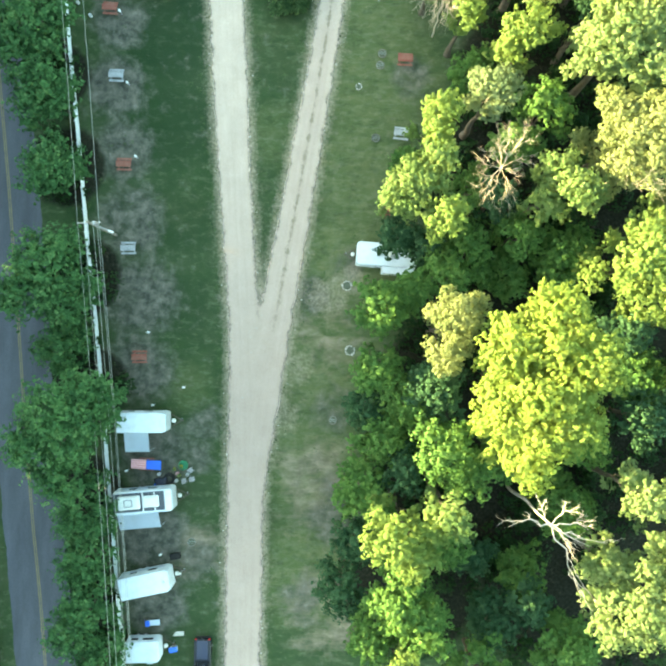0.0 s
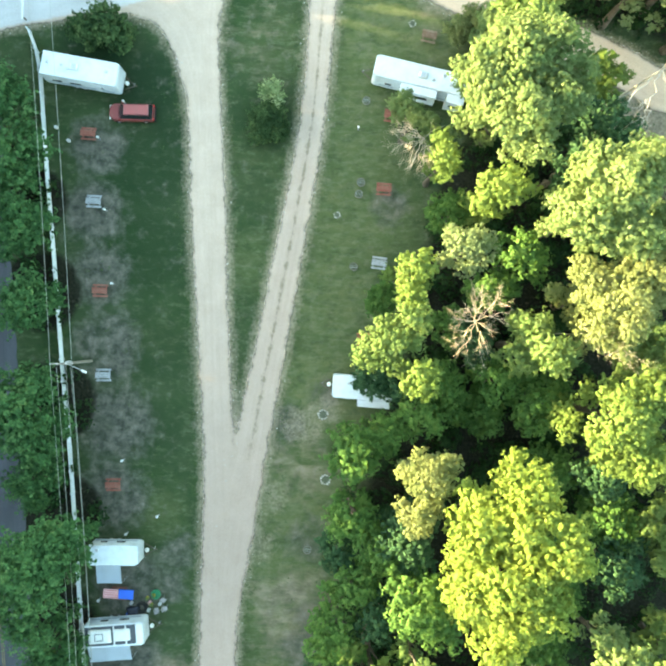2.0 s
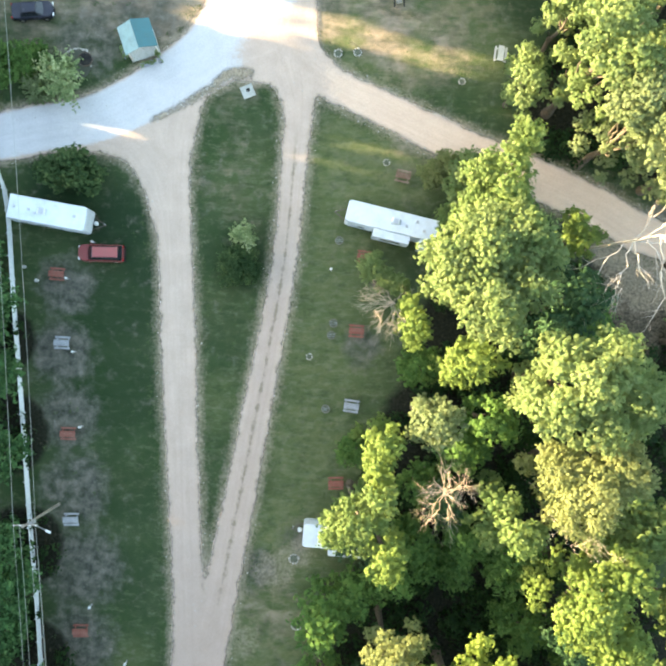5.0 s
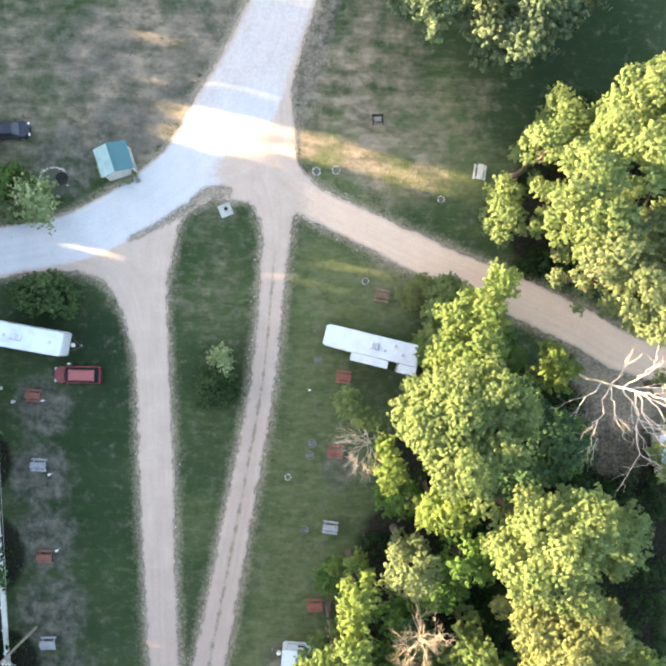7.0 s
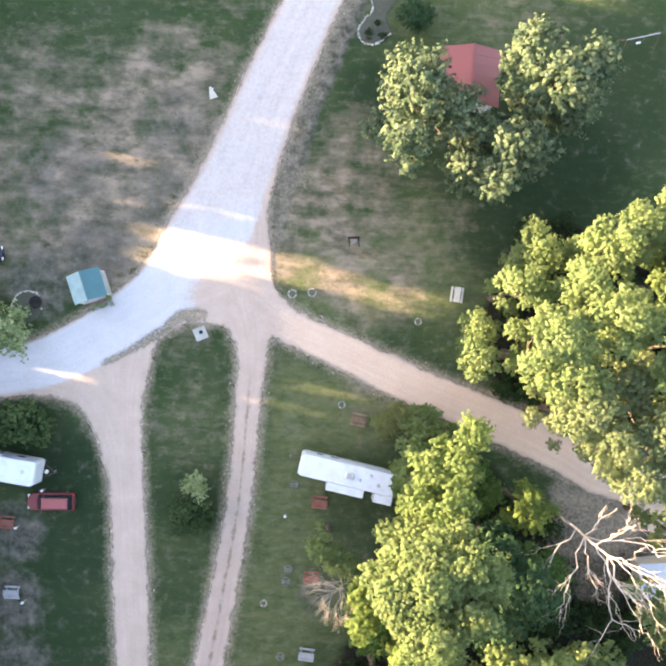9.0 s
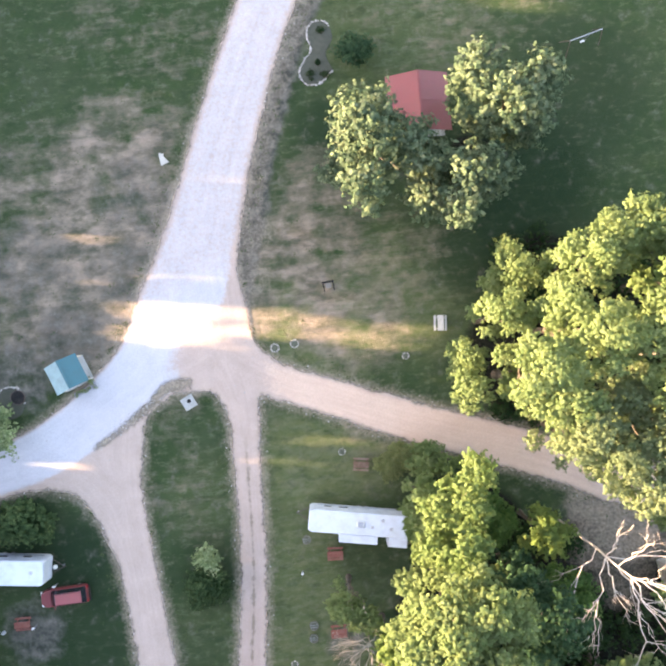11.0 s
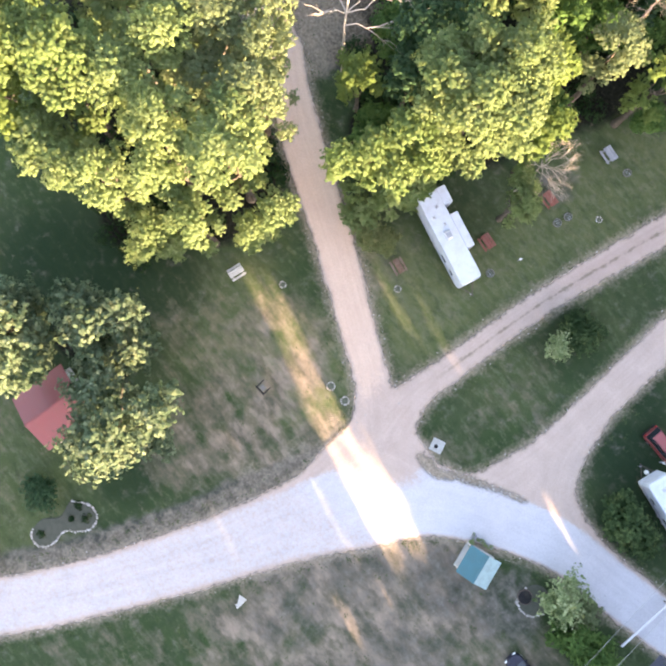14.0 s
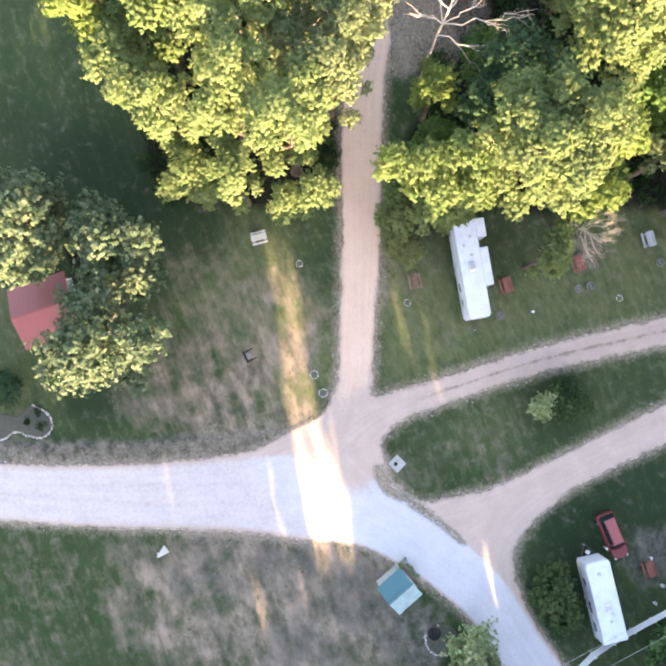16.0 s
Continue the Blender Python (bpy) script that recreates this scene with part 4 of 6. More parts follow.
lit(LEAF_YELLOW, TALL, 6.0, (10.6, 10.6, 1.9, 18.6))
lit(LEAF_YELLOW, TALL, 5.0, (18.0, 28.0, 2.5, 16.6), (16.6, 27.0, 1.7, 14.2), tuft=0.6)
lit(LEAF_YELLOW, TALL, 4.0, (12.7, 30.5, 1.7, 14.0), (12.5, 32.6, 1.3, 12.6))
lit(LEAF_LIGHT, "tall broadleaf tree with a deep grey-green crown beside the trailer", 7.0, (17.0, 37.3, 4.3, 23.2), (17.8, 33.0, 3.8, 22.6), (20.2, 38.3, 3.0, 22.4), (14.9, 34.9, 2.5, 21.4), (20.6, 34.4, 2.6, 21.6), (22.6, 36.4, 2.2, 20.0), tuft=0.35, leaf=0.19)
lit(LEAF_GREEN, TALL, 4.0, (20.7, 45.3, 2.6, 16.2), (21.8, 48.0, 1.6, 16.4), (18.2, 44.6, 2.1, 15.0), (19.8, 42.0, 2.4, 18.0), (17.4, 41.6, 1.8, 15.0))
airy(LEAF_PALE, "feathery pale green tree at the end of the trailer", 1.0, (17.6, 45.2, 1.9, 10.2), (17.4, 42.8, 1.4, 11.0))
lit(LEAF_YELLOW, TALL, 2.0, (28.4, 40.3, 2.6, 11.2))
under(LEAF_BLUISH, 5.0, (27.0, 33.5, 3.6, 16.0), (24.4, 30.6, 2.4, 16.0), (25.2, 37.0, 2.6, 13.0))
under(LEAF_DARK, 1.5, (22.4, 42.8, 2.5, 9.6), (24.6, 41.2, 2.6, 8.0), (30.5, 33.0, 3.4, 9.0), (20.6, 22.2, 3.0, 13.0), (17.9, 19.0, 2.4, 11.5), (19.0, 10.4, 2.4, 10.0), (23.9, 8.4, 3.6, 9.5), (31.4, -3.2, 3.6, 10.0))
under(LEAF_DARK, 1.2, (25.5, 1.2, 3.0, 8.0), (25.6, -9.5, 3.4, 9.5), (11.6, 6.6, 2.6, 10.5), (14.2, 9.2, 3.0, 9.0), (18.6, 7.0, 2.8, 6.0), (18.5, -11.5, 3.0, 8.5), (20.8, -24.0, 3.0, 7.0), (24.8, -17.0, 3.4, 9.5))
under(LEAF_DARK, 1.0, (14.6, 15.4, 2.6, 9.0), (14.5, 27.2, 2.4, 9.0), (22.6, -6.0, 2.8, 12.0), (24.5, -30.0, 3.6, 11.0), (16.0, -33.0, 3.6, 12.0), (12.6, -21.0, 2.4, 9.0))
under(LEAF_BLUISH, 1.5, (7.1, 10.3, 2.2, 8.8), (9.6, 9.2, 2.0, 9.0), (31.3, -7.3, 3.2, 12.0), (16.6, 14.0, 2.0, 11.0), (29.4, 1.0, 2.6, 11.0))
lit(LEAF_PALE, PALE, 4.0, (33.6, 24.5, 4.2, 14.0), leaf=0.25)
lit(LEAF_GREEN, MIDDLE, 4.0, (34.5, 13.0, 4.4, 15.0), leaf=0.25)
lit(LEAF_GREEN, MIDDLE, 4.0, (37.5, -4.0, 4.6, 15.0), leaf=0.28)
lit(LEAF_GREEN, MIDDLE, 4.0, (37.5, -16.0, 4.6, 15.0), leaf=0.28)
lit(LEAF_GREEN, MIDDLE, 4.0, (40.5, 4.5, 4.4, 15.0), leaf=0.28)
lit(LEAF_PALE, PALE, 4.0, (41.5, 30.6, 3.0, 13.0))

# across the clay lane
airy(LEAF_PALE, PALE, 0.8, (23.2, 54.6, 2.3, 11.2), (23.5, 57.4, 1.9, 9.2))
airy(LEAF_PALE, PALE, 1.5, (29.3, 64.7, 2.6, 9.8), (27.2, 64.2, 1.3, 8.0), (29.0, 67.0, 1.2, 8.4), tuft=0.38, long_=1.3)
airy(LEAF_PALE, PALE, 2.0, (26.3, 60.9, 2.5, 14.6))
airy(LEAF_PALE, PALE, 4.0, (27.0, 56.2, 3.3, 22.2), (28.7, 53.6, 3.2, 21.2))
airy(LEAF_OLIVE, OLIVE, 5.0, (30.3, 50.9, 3.1, 20.4), (32.9, 48.0, 2.9, 19.6))
airy(LEAF_PALE, PALE, 5.0, (32.5, 58.2, 3.3, 21.8), (30.4, 60.8, 2.4, 19.0), tuft=0.36)
airy(LEAF_PALE, PALE, 3.0, (33.7, 64.8, 3.2, 17.8), (36.0, 66.2, 2.6, 16.4))
airy(LEAF_OLIVE, OLIVE, 4.0, (34.6, 52.8, 2.9, 18.4), (37.0, 49.6, 3.0, 20.4))
airy(LEAF_PALE, PALE, 6.0, (37.6, 53.6, 3.0, 22.0), (37.4, 58.4, 3.2, 21.6))
lit(LEAF_GREEN, TALL, 6.0, (41.2, 61.4, 4.0, 22.6), (44.6, 63.6, 3.4, 21.6), leaf=0.22)
airy(LEAF_OLIVE, OLIVE, 5.0, (38.6, 47.4, 3.0, 19.6), (35.3, 45.1, 2.4, 18.6), (36.8, 44.2, 1.7, 17.0), (41.2, 48.8, 2.8, 18.4))
airy(LEAF_PALE, PALE, 4.0, (41.2, 40.6, 2.2, 16.0), (42.4, 36.9, 2.0, 13.0))
lit(LEAF_PALE, PALE, 3.0, (39.6, 66.8, 3.6, 15.4), leaf=0.22)
lit(LEAF_YELLOW, TALL, 4.0, (47.5, 67.5, 4.4, 17.0), leaf=0.26)
lit(LEAF_PALE, PALE, 5.0, (45.5, 54.0, 4.6, 19.0), leaf=0.26)
lit(LEAF_GREEN, MIDDLE, 5.0, (52.5, 60.5, 5.0, 20.0), leaf=0.28)

WEST = "trees along the highway fence"


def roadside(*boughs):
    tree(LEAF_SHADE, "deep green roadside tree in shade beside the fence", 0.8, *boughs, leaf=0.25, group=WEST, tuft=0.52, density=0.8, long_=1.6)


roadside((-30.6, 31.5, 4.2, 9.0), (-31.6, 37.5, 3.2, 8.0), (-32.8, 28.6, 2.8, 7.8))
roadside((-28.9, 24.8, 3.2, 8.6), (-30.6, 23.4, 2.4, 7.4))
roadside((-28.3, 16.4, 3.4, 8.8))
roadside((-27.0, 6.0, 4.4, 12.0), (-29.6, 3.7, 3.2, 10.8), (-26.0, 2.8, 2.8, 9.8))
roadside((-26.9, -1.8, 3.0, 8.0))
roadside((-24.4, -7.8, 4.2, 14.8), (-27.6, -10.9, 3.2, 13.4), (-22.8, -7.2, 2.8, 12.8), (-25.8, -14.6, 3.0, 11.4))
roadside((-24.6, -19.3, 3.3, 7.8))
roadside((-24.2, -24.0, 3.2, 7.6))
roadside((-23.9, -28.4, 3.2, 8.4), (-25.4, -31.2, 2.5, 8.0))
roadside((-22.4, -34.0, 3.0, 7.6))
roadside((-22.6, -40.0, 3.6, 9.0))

CLUSTER = "trees round the red-roofed shelter"
for label, low, boughs in (
        ("broad green tree with sunlit tips beside the shelter", 1.5, ((16.2, 79.4, 3.6, 14.4), (15.4, 74.8, 2.8, 13.0), (20.4, 78.0, 2.9, 12.0), (13.6, 77.2, 1.8, 6.0), (22.0, 75.8, 2.2, 8.0))),
        ("round dark green tree beside the shelter", 1.2, ((25.4, 74.6, 3.1, 12.6), (24.4, 71.4, 2.0, 11.6), (22.2, 73.2, 2.4, 8.6), (27.6, 74.2, 2.3, 11.2))),
        ("broad green tree with sunlit tips behind the shelter", 1.5, ((29.2, 80.4, 3.4, 14.6), (26.6, 83.2, 2.1, 14.0), (32.4, 82.0, 2.4, 13.6), (32.0, 79.0, 2.6, 9.0), (27.2, 80.4, 2.2, 10.5), (31.4, 79.6, 2.2, 12.6)))):
    tree(LEAF_SUNTIP, label, low, *boughs, leaf=0.27, group=CLUSTER, tuft=0.58, long_=1.4)

SHRUBS = "shrubs on the lawn and by the entrance"


def shrub(leaves, label, *boughs, **more):
    tree(leaves, label, 0.2, *boughs, **{"group": SHRUBS, "name": "shrub", "leaf": 0.17, "tuft": 0.34, **more})


shrub(LEAF_DUSK, "low spreading green shrub on the lawn", (-4.8, 37.6, 2.0, 3.0), (-5.6, 36.2, 1.4, 2.2), (-3.9, 36.4, 1.2, 2.0))
shrub(LEAF_SPIKY, "small bushy shrub with pale tips on the lawn", (-4.4, 40.0, 1.3, 3.6), long_=1.5)
shrub(LEAF_DUSK, "broad dark shrub beside the entrance road", (-22.2, 46.4, 2.6, 5.2), (-24.4, 45.8, 2.0, 4.4), (-20.6, 45.4, 1.8, 3.6), leaf=0.22, tuft=0.45)
shrub(LEAF_SPIKY, "rounded shrub with tips coloured as sunlit beside the stone ring", (-24.0, 55.9, 2.3, 4.4), leaf=0.24, tuft=0.46, long_=2.6)
shrub(LEAF_DARK, "dark green shrub behind the stone ring", (-28.0, 57.6, 2.4, 4.2))
shrub(LEAF_OLIVE, "scrubby olive shrub by the entrance", (-27.0, 55.0, 1.7, 3.0), open_=0.3)
shrub(LEAF_BLUISH, "bluish-green ornamental shrub at the flower bed", (16.9, 90.4, 1.9, 3.2), long_=1.6)
shrub(LEAF_PALE, "pale green shrub beside the entrance road", (15.8, 99.8, 2.1, 4.4))
shrub(LEAF_DARK, "dark green sapling at the edge of the wood", (7.9, 18.2, 1.8, 5.5))
lit(LEAF_LIGHT, "young tree with a yellow-green top by the trailer", 4.0, (8.9, 36.4, 1.35, 11.8), (9.9, 35.4, 0.9, 11.6), (11.2, 34.8, 0.9, 11.4), leaf=0.15, tuft=0.30)
shrub(LEAF_GREEN, "leafy green bush against the end of the trailer", (16.9, 42.4, 1.4, 5.6), (17.3, 40.6, 1.5, 5.6), leaf=0.17)
shrub(LEAF_CREAM, "leafy green bush at the edge of the wood", (15.4, 47.2, 1.5, 4.2), (16.8, 48.0, 1.8, 5.0), leaf=0.14, tuft=0.28)
shrub(LEAF_PALE, "leafy green bush below the taller trees", (18.6, 47.6, 2.1, 6.5))
shrub(LEAF_DARK, "dark shrub beside the highway", (-30.5, 57.0, 2.6, 4.6))

for x, y, s in ((13.9, 93.4, 0.55), (13.0, 90.2, 0.4), (12.2, 89.0, 0.6), (13.6, 88.8, 0.45)):
    r2 = np.random.default_rng(int(x * 10))
    c = np.column_stack((r2.normal(0, s * 0.4, 9), r2.normal(0, s * 0.4, 9), r2.uniform(0.12, 0.45, 9)))
    v, f = leaf_cloud(r2, c, np.tile((0, 0, 0.5), (9, 1)), 220, np.full(9, s * 0.5), 0.10)
    part("foliage", mesh_from("foliage", v, f, LEAF_UNDER), parent=thing("bedding_plant", "low dark green plant in the flower bed", "plant", pose(x, y, 0), "plants of the flower bed"))

dead_tree(15.9, 16.0, 14.0, [(100, 62, 2.6, 13.5), (60, 50, 2.4, 13.5), (140, 48, 2.4, 13.0), (20, 35, 2.0, 12.5), (180, 30, 1.8, 12.5), (95, 25, 2.2, 12), (-40, 45, 1.6, 12.5), (230, 30, 2.0, 11.5), (-80, 20, 2.4, 12.5), (-110, 10, 2.4, 12)], "bare bleached dead tree with many twigs among green crowns", 3, 0.065, TWIGS, fork=5, depth=3)
dead_tree(20.3, -16.0, 15.5, [(-64, -4, 5.4, 15), (-22, 4, 3.4, 15), (-40, 2, 2.8, 14.5), (6, 10, 2.3, 15), (62, 35, 2.0, 15), (112, 35, 1.8, 14.5), (172, 8, 2.5, 15)], "large bleached dead tree with long crooked limbs", 8, 0.15, fork=4, depth=2)
dead_tree(31.4, 40.0, 18.6, [(-4, 24, 7.2, 14), (-128, 12, 5.6, 11.5), (-84, 2, 5.2, 17.5), (-68, 14, 4.2, 18), (-45, 20, 3.7, 18), (-14, 32, 2.8, 18.4), (-22, 14, 4.6, 17.5), (-92, 30, 3.2, 15), (-116, 22, 4.4, 13), (60, 24, 2.2, 13), (38, 22, 3.0, 15.5), (-60, 6, 3.8, 16)], "tall bleached dead tree with bare forking limbs beside the lane", 15, 0.14, lean=(0.6, -0.9), fork=4, depth=2)
dead_tree(10.9, 33.2, 10.6, [(-90, 8, 2.2, 10), (-50, 5, 1.7, 10), (-130, 8, 2.2, 10), (-108, 20, 2.2, 10.3), (-72, 20, 2.0, 10.3), (40, 10, 1.3, 10), (160, 18, 2.0, 10), (185, 6, 2.2, 9.8), (-155, 22, 2.2, 10.2), (-175, 34, 1.8, 10.5), (120, 12, 1.5, 9.6)], "grey-brown dead treetop of many bare twigs beside the wood", 21, 0.075, TWIGS, fork=5, depth=3)
dead_tree(26.6, 15.2, 17.5, [(250, 30, 2.4, 17), (200, 35, 2.2, 17), (300, 30, 2.4, 17), (20, 40, 1.8, 17)], "bare pinkish twigs of a dying treetop", 27, 0.05, TWIGS, fork=4, depth=3)


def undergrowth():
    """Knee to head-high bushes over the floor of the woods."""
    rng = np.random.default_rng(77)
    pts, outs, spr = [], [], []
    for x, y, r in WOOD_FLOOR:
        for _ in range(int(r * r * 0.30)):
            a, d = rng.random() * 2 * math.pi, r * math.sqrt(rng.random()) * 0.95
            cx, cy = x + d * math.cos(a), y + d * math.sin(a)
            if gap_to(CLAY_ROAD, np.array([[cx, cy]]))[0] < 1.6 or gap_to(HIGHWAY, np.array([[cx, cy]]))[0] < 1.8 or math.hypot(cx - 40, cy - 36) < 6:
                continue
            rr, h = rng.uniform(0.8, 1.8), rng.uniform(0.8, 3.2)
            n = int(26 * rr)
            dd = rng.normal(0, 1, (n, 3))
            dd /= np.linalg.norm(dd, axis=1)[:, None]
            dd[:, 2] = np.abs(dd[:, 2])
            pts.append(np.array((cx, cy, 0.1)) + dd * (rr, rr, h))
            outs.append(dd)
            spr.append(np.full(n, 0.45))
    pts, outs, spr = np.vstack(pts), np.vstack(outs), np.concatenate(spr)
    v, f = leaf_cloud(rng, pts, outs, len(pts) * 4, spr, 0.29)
    tagged(part("undergrowth", mesh_from("undergrowth", v, f, LEAF_UNDER)), "dense undergrowth on the woodland floor, green darkened for shade", "undergrowth", kind="stuff")


undergrowth()

# an unseen wood across the highway, added so that its long shadow lies over the campground
BELT = "trees of the wood across the highway"
rng = np.random.default_rng(5)
for row, x0 in enumerate((-57.0, -67.0)):
    y = -74.0 + row * 3.5
    while y < 175:
        if abs(y - 73.0 - (-57.0 - x0) * math.tan(radians(180 - SUN_AZIMUTH))) < 3.4:
            y += 3.4
            continue
        tall = (rng.uniform(20.8, 24.2) if not 80 < y < 106 else rng.uniform(17.0, 20.0)) + row * 1.6
        tree(LEAF_SHADE, "tall unseen tree across the highway, added to block the low sun", 0.5, (x0 + rng.uniform(-1.5, 1.5), y, 6.2, tall), leaf=1.0, density=1.5, group=BELT, tuft=1.3, beams=BEAMS)
        y += rng.uniform(5.6, 6.8)


# unseen low trees added to bound the sun patch at the junction
for x, y, top in ((-57.0, 68.6, 7.4), (-58.5, 71.6, 7.8), (-56.5, 74.8, 7.6)):
    tree(LEAF_SHADE, "unseen low tree across the highway, added to trim the sun patch", 0.3, (x, y, 3.0, top), leaf=0.7, group=BELT, tuft=0.8, beams=BEAMS)


def belt_thicket():
    """Tall unseen scrub that closes the added wood to low sun, and scrub on the highway verge."""
    rng = np.random.default_rng(31)
    n = 5200
    c = np.column_stack((rng.uniform(-63, -50, n), rng.uniform(-80, 178, n), rng.uniform(0.2, 7.0, n)))
    v, f = leaf_cloud(rng, c, np.tile((0.0, 0, 0.3), (len(c), 1)), len(c) * 5, np.full(len(c), 1.0), 0.8)
    line = spline(HIGHWAY, 1.2)
    line = line[(line[:, 1] > -70) & (line[:, 1] < 90)]
    verge = np.column_stack((np.repeat(line[:, 0], 5) - 4.6 - rng.uniform(0, 2.6, len(line) * 5), np.repeat(line[:, 1], 5) + rng.uniform(-0.6, 0.6, len(line) * 5), rng.uniform(0.1, 1.9, len(line) * 5)))
    v2, f2 = leaf_cloud(rng, verge, np.tile((0.0, 0, 0.5), (len(verge), 1)), len(verge) * 9, np.full(len(verge), 0.7), 0.34)
    v, f = np.vstack((v, v2)), np.vstack((f, f2 + len(v)))
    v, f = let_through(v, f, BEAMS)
    tagged(part("thicket", mesh_from("thicket", v, f, LEAF_UNDER)), "dense scrub on the highway verge, with unseen fill under the added wood", "undergrowth", kind="stuff")


belt_thicket()


# ---- fence, pole and wires ----
def build_fence():
    fence = thing("fence", "long weathered white board fence along the highway trees", "fence")
    s = spline([(*p, 0.0) for p in FENCE_LINE], 0.1)[:, :2]
    d = np.concatenate(([0], np.cumsum(np.linalg.norm(np.diff(s, axis=0), axis=1))))
    n = int(d[-1] / 2.4)
    stops = np.linspace(0, d[-1], n + 1)
    pts = np.column_stack((np.interp(stops, d, s[:, 0]), np.interp(stops, d, s[:, 1])))
    post_me = bpy.data.meshes.new("post")
    bm = block((0.11, 0.11, 1.4), (0, 0, 0.65), 0.012)
    box(bm, (0, 0, 1.36), (0.13, 0.13, 0.04), 0.012)
    bm.to_mesh(post_me)
    bm.free()
    post_me.materials.append(FENCE)
    boards = {}
    for k in range(n + 1):
        part("post", post_me, parent=fence, at=pose(*pts[k], 0))
        if k == n:
            continue
        a, b = Vector((*pts[k], 0)), Vector((*pts[k + 1], 0))
        span = round((b - a).length - 0.12, 2)
        if span not in boards:
            me = bpy.data.meshes.new("board")
            bm = block((span, 0.035, 0.25), (0, 0, 0), 0.008)
            bm.to_mesh(me)
            bm.free()
            me.materials.append(FENCE)
            boards[span] = me
        mid, turn = (a + b) / 2, math.degrees(math.atan2(b.y - a.y, b.x - a.x))
        for z in (0.24, 0.52, 0.80, 1.08):
            part("board", boards[span], parent=fence, at=pose(mid.x, mid.y, z + 0.01 * math.sin(k * 3.1), 0, 0.5 * math.sin(k * 2.2 + z), turn))


POLES = [(-17.9, -48.0, 0), (-23.3, 10.6, 3), (-31.0, 82.0, 5)]


def build_poles():
    for k, (x, y, turn) in enumerate(POLES):
        pole = thing("utility_pole", "weathered wooden utility pole with a crossarm and street lamp", "utility pole", pose(x, y, 0, 0, 0, turn), "poles of the power line")
        part("shaft", bar((0, 0, -0.1), (0, 0, 9.2), 0.16, 0.11, 12), POLEWOOD, pole)
        arm = part("crossarm", block((2.3, 0.11, 0.13), (0, 0, 8.45), 0.01), POLEWOOD, pole, "pale weathered crossarm")
        for off in (-1.05, -0.45, 0.45, 1.05):
            bm = bmesh.new()
            rod(bm, (off, 0, 8.5), (off, 0, 8.66), 0.03)
            rod(bm, (off, 0, 8.62), (off, 0, 8.74), 0.07, 0.045, 10)
            part("insulator", bm, WHITEPLASTIC, arm, "white insulator")
        bm = bmesh.new()
        rod(bm, (0.32, 0.05, 7.2), (0.32, 0.05, 8.1), 0.2, 0.2, 14)
        part("transformer", bm, STEEL, pole, "grey transformer can")
        bm = bmesh.new()
        rod(bm, (0, 0, 7.4), (0.9, -0.35, 7.75), 0.03)
        rod(bm, (0.9, -0.35, 7.75), (1.75, -0.75, 7.85), 0.03)
        lamp_arm = part("lamp_arm", bm, STEEL, pole, "thin steel lamp arm")
        bm = block((0.55, 0.22, 0.12), (0, 0, 0), 0.05)
        part("lamp_head", bm, WHITEPLASTIC, lamp_arm, "pale street lamp head", pose(1.9, -0.82, 7.84, 0, 0, -25))
    for k in range(len(POLES) - 1):
        (xa, ya, ta), (xb, yb, tb) = POLES[k], POLES[k + 1]
        strung = ((-1.05, 8.74, 0.9), (-0.45, 8.74, 0.95), (0.45, 8.74, 0.9), (1.05, 8.74, 1.0), (0.2, 6.8, 1.3))
        for off, z, sag in strung[::3] if k else strung:
            bm_path = []
            for t in np.linspace(0, 1, 25):
                bm_path.append((xa + (xb - xa) * t + off, ya + (yb - ya) * t, z - 4 * sag * t * (1 - t)))
            v, f = tube(bm_path, [0.017] * 25, 5)
            me = mesh_from("power_wire", v, f, WIRE, True)
            tagged(part("power_wire", me), "thin grey power line strung between the poles", "wire", "wires of the power line")


# ---- vehicles and trailers ----
def wheel(parent, x, y, r=0.33, w=0.22):
    bm = bmesh.new()
    rod(bm, (0, -w / 2, 0), (0, w / 2, 0), r, r, 20)
    tyre = part("wheel", bm, RUBBER, parent, "black rubber tyre", pose(x, y, r))
    bm = bmesh.new()
    rod(bm, (0, -w / 2 - 0.01, 0), (0, w / 2 + 0.01, 0), r * 0.55, r * 0.55, 14)
    part("rim", bm, STEEL, tyre, "steel rim")


def shell(outline, z0, z1, bevel=0.08, inset=0.0):
    """An upright body over an outline in plan, with rounded edges; inset draws in its top."""
    bm = bmesh.new()
    low = [bm.verts.new((x, y, z0)) for x, y in outline]
    cx, cy = sum(p[0] for p in outline) / len(outline), sum(p[1] for p in outline) / len(outline)
    high = [bm.verts.new((x - math.copysign(inset, x - cx), y - math.copysign(inset, y - cy), z1)) for x, y in outline]
    n = len(outline)
    bm.faces.new(low[::-1])
    bm.faces.new(high)
    for i in range(n):
        bm.faces.new((low[i], low[(i + 1) % n], high[(i + 1) % n], high[i]))
    bmesh.ops.recalc_face_normals(bm, faces=bm.faces)
    if bevel:
        bmesh.ops.bevel(bm, geom=list(bm.edges), offset=bevel, segments=3, affect='EDGES', profile=0.55)
    return bm


def roof_vent(parent, x, y, z, size=0.42, mat=None):
    vent = part("roof_vent", block((size, size, 0.10), (0, 0, 0.05), 0.03, top=0.85), mat or WHITEPLASTIC, parent, "", pose(x, y, z))
    part("vent_lid", block((size * 0.8, size * 0.8, 0.03), (0, 0, 0.115), 0.012), STEEL, vent)


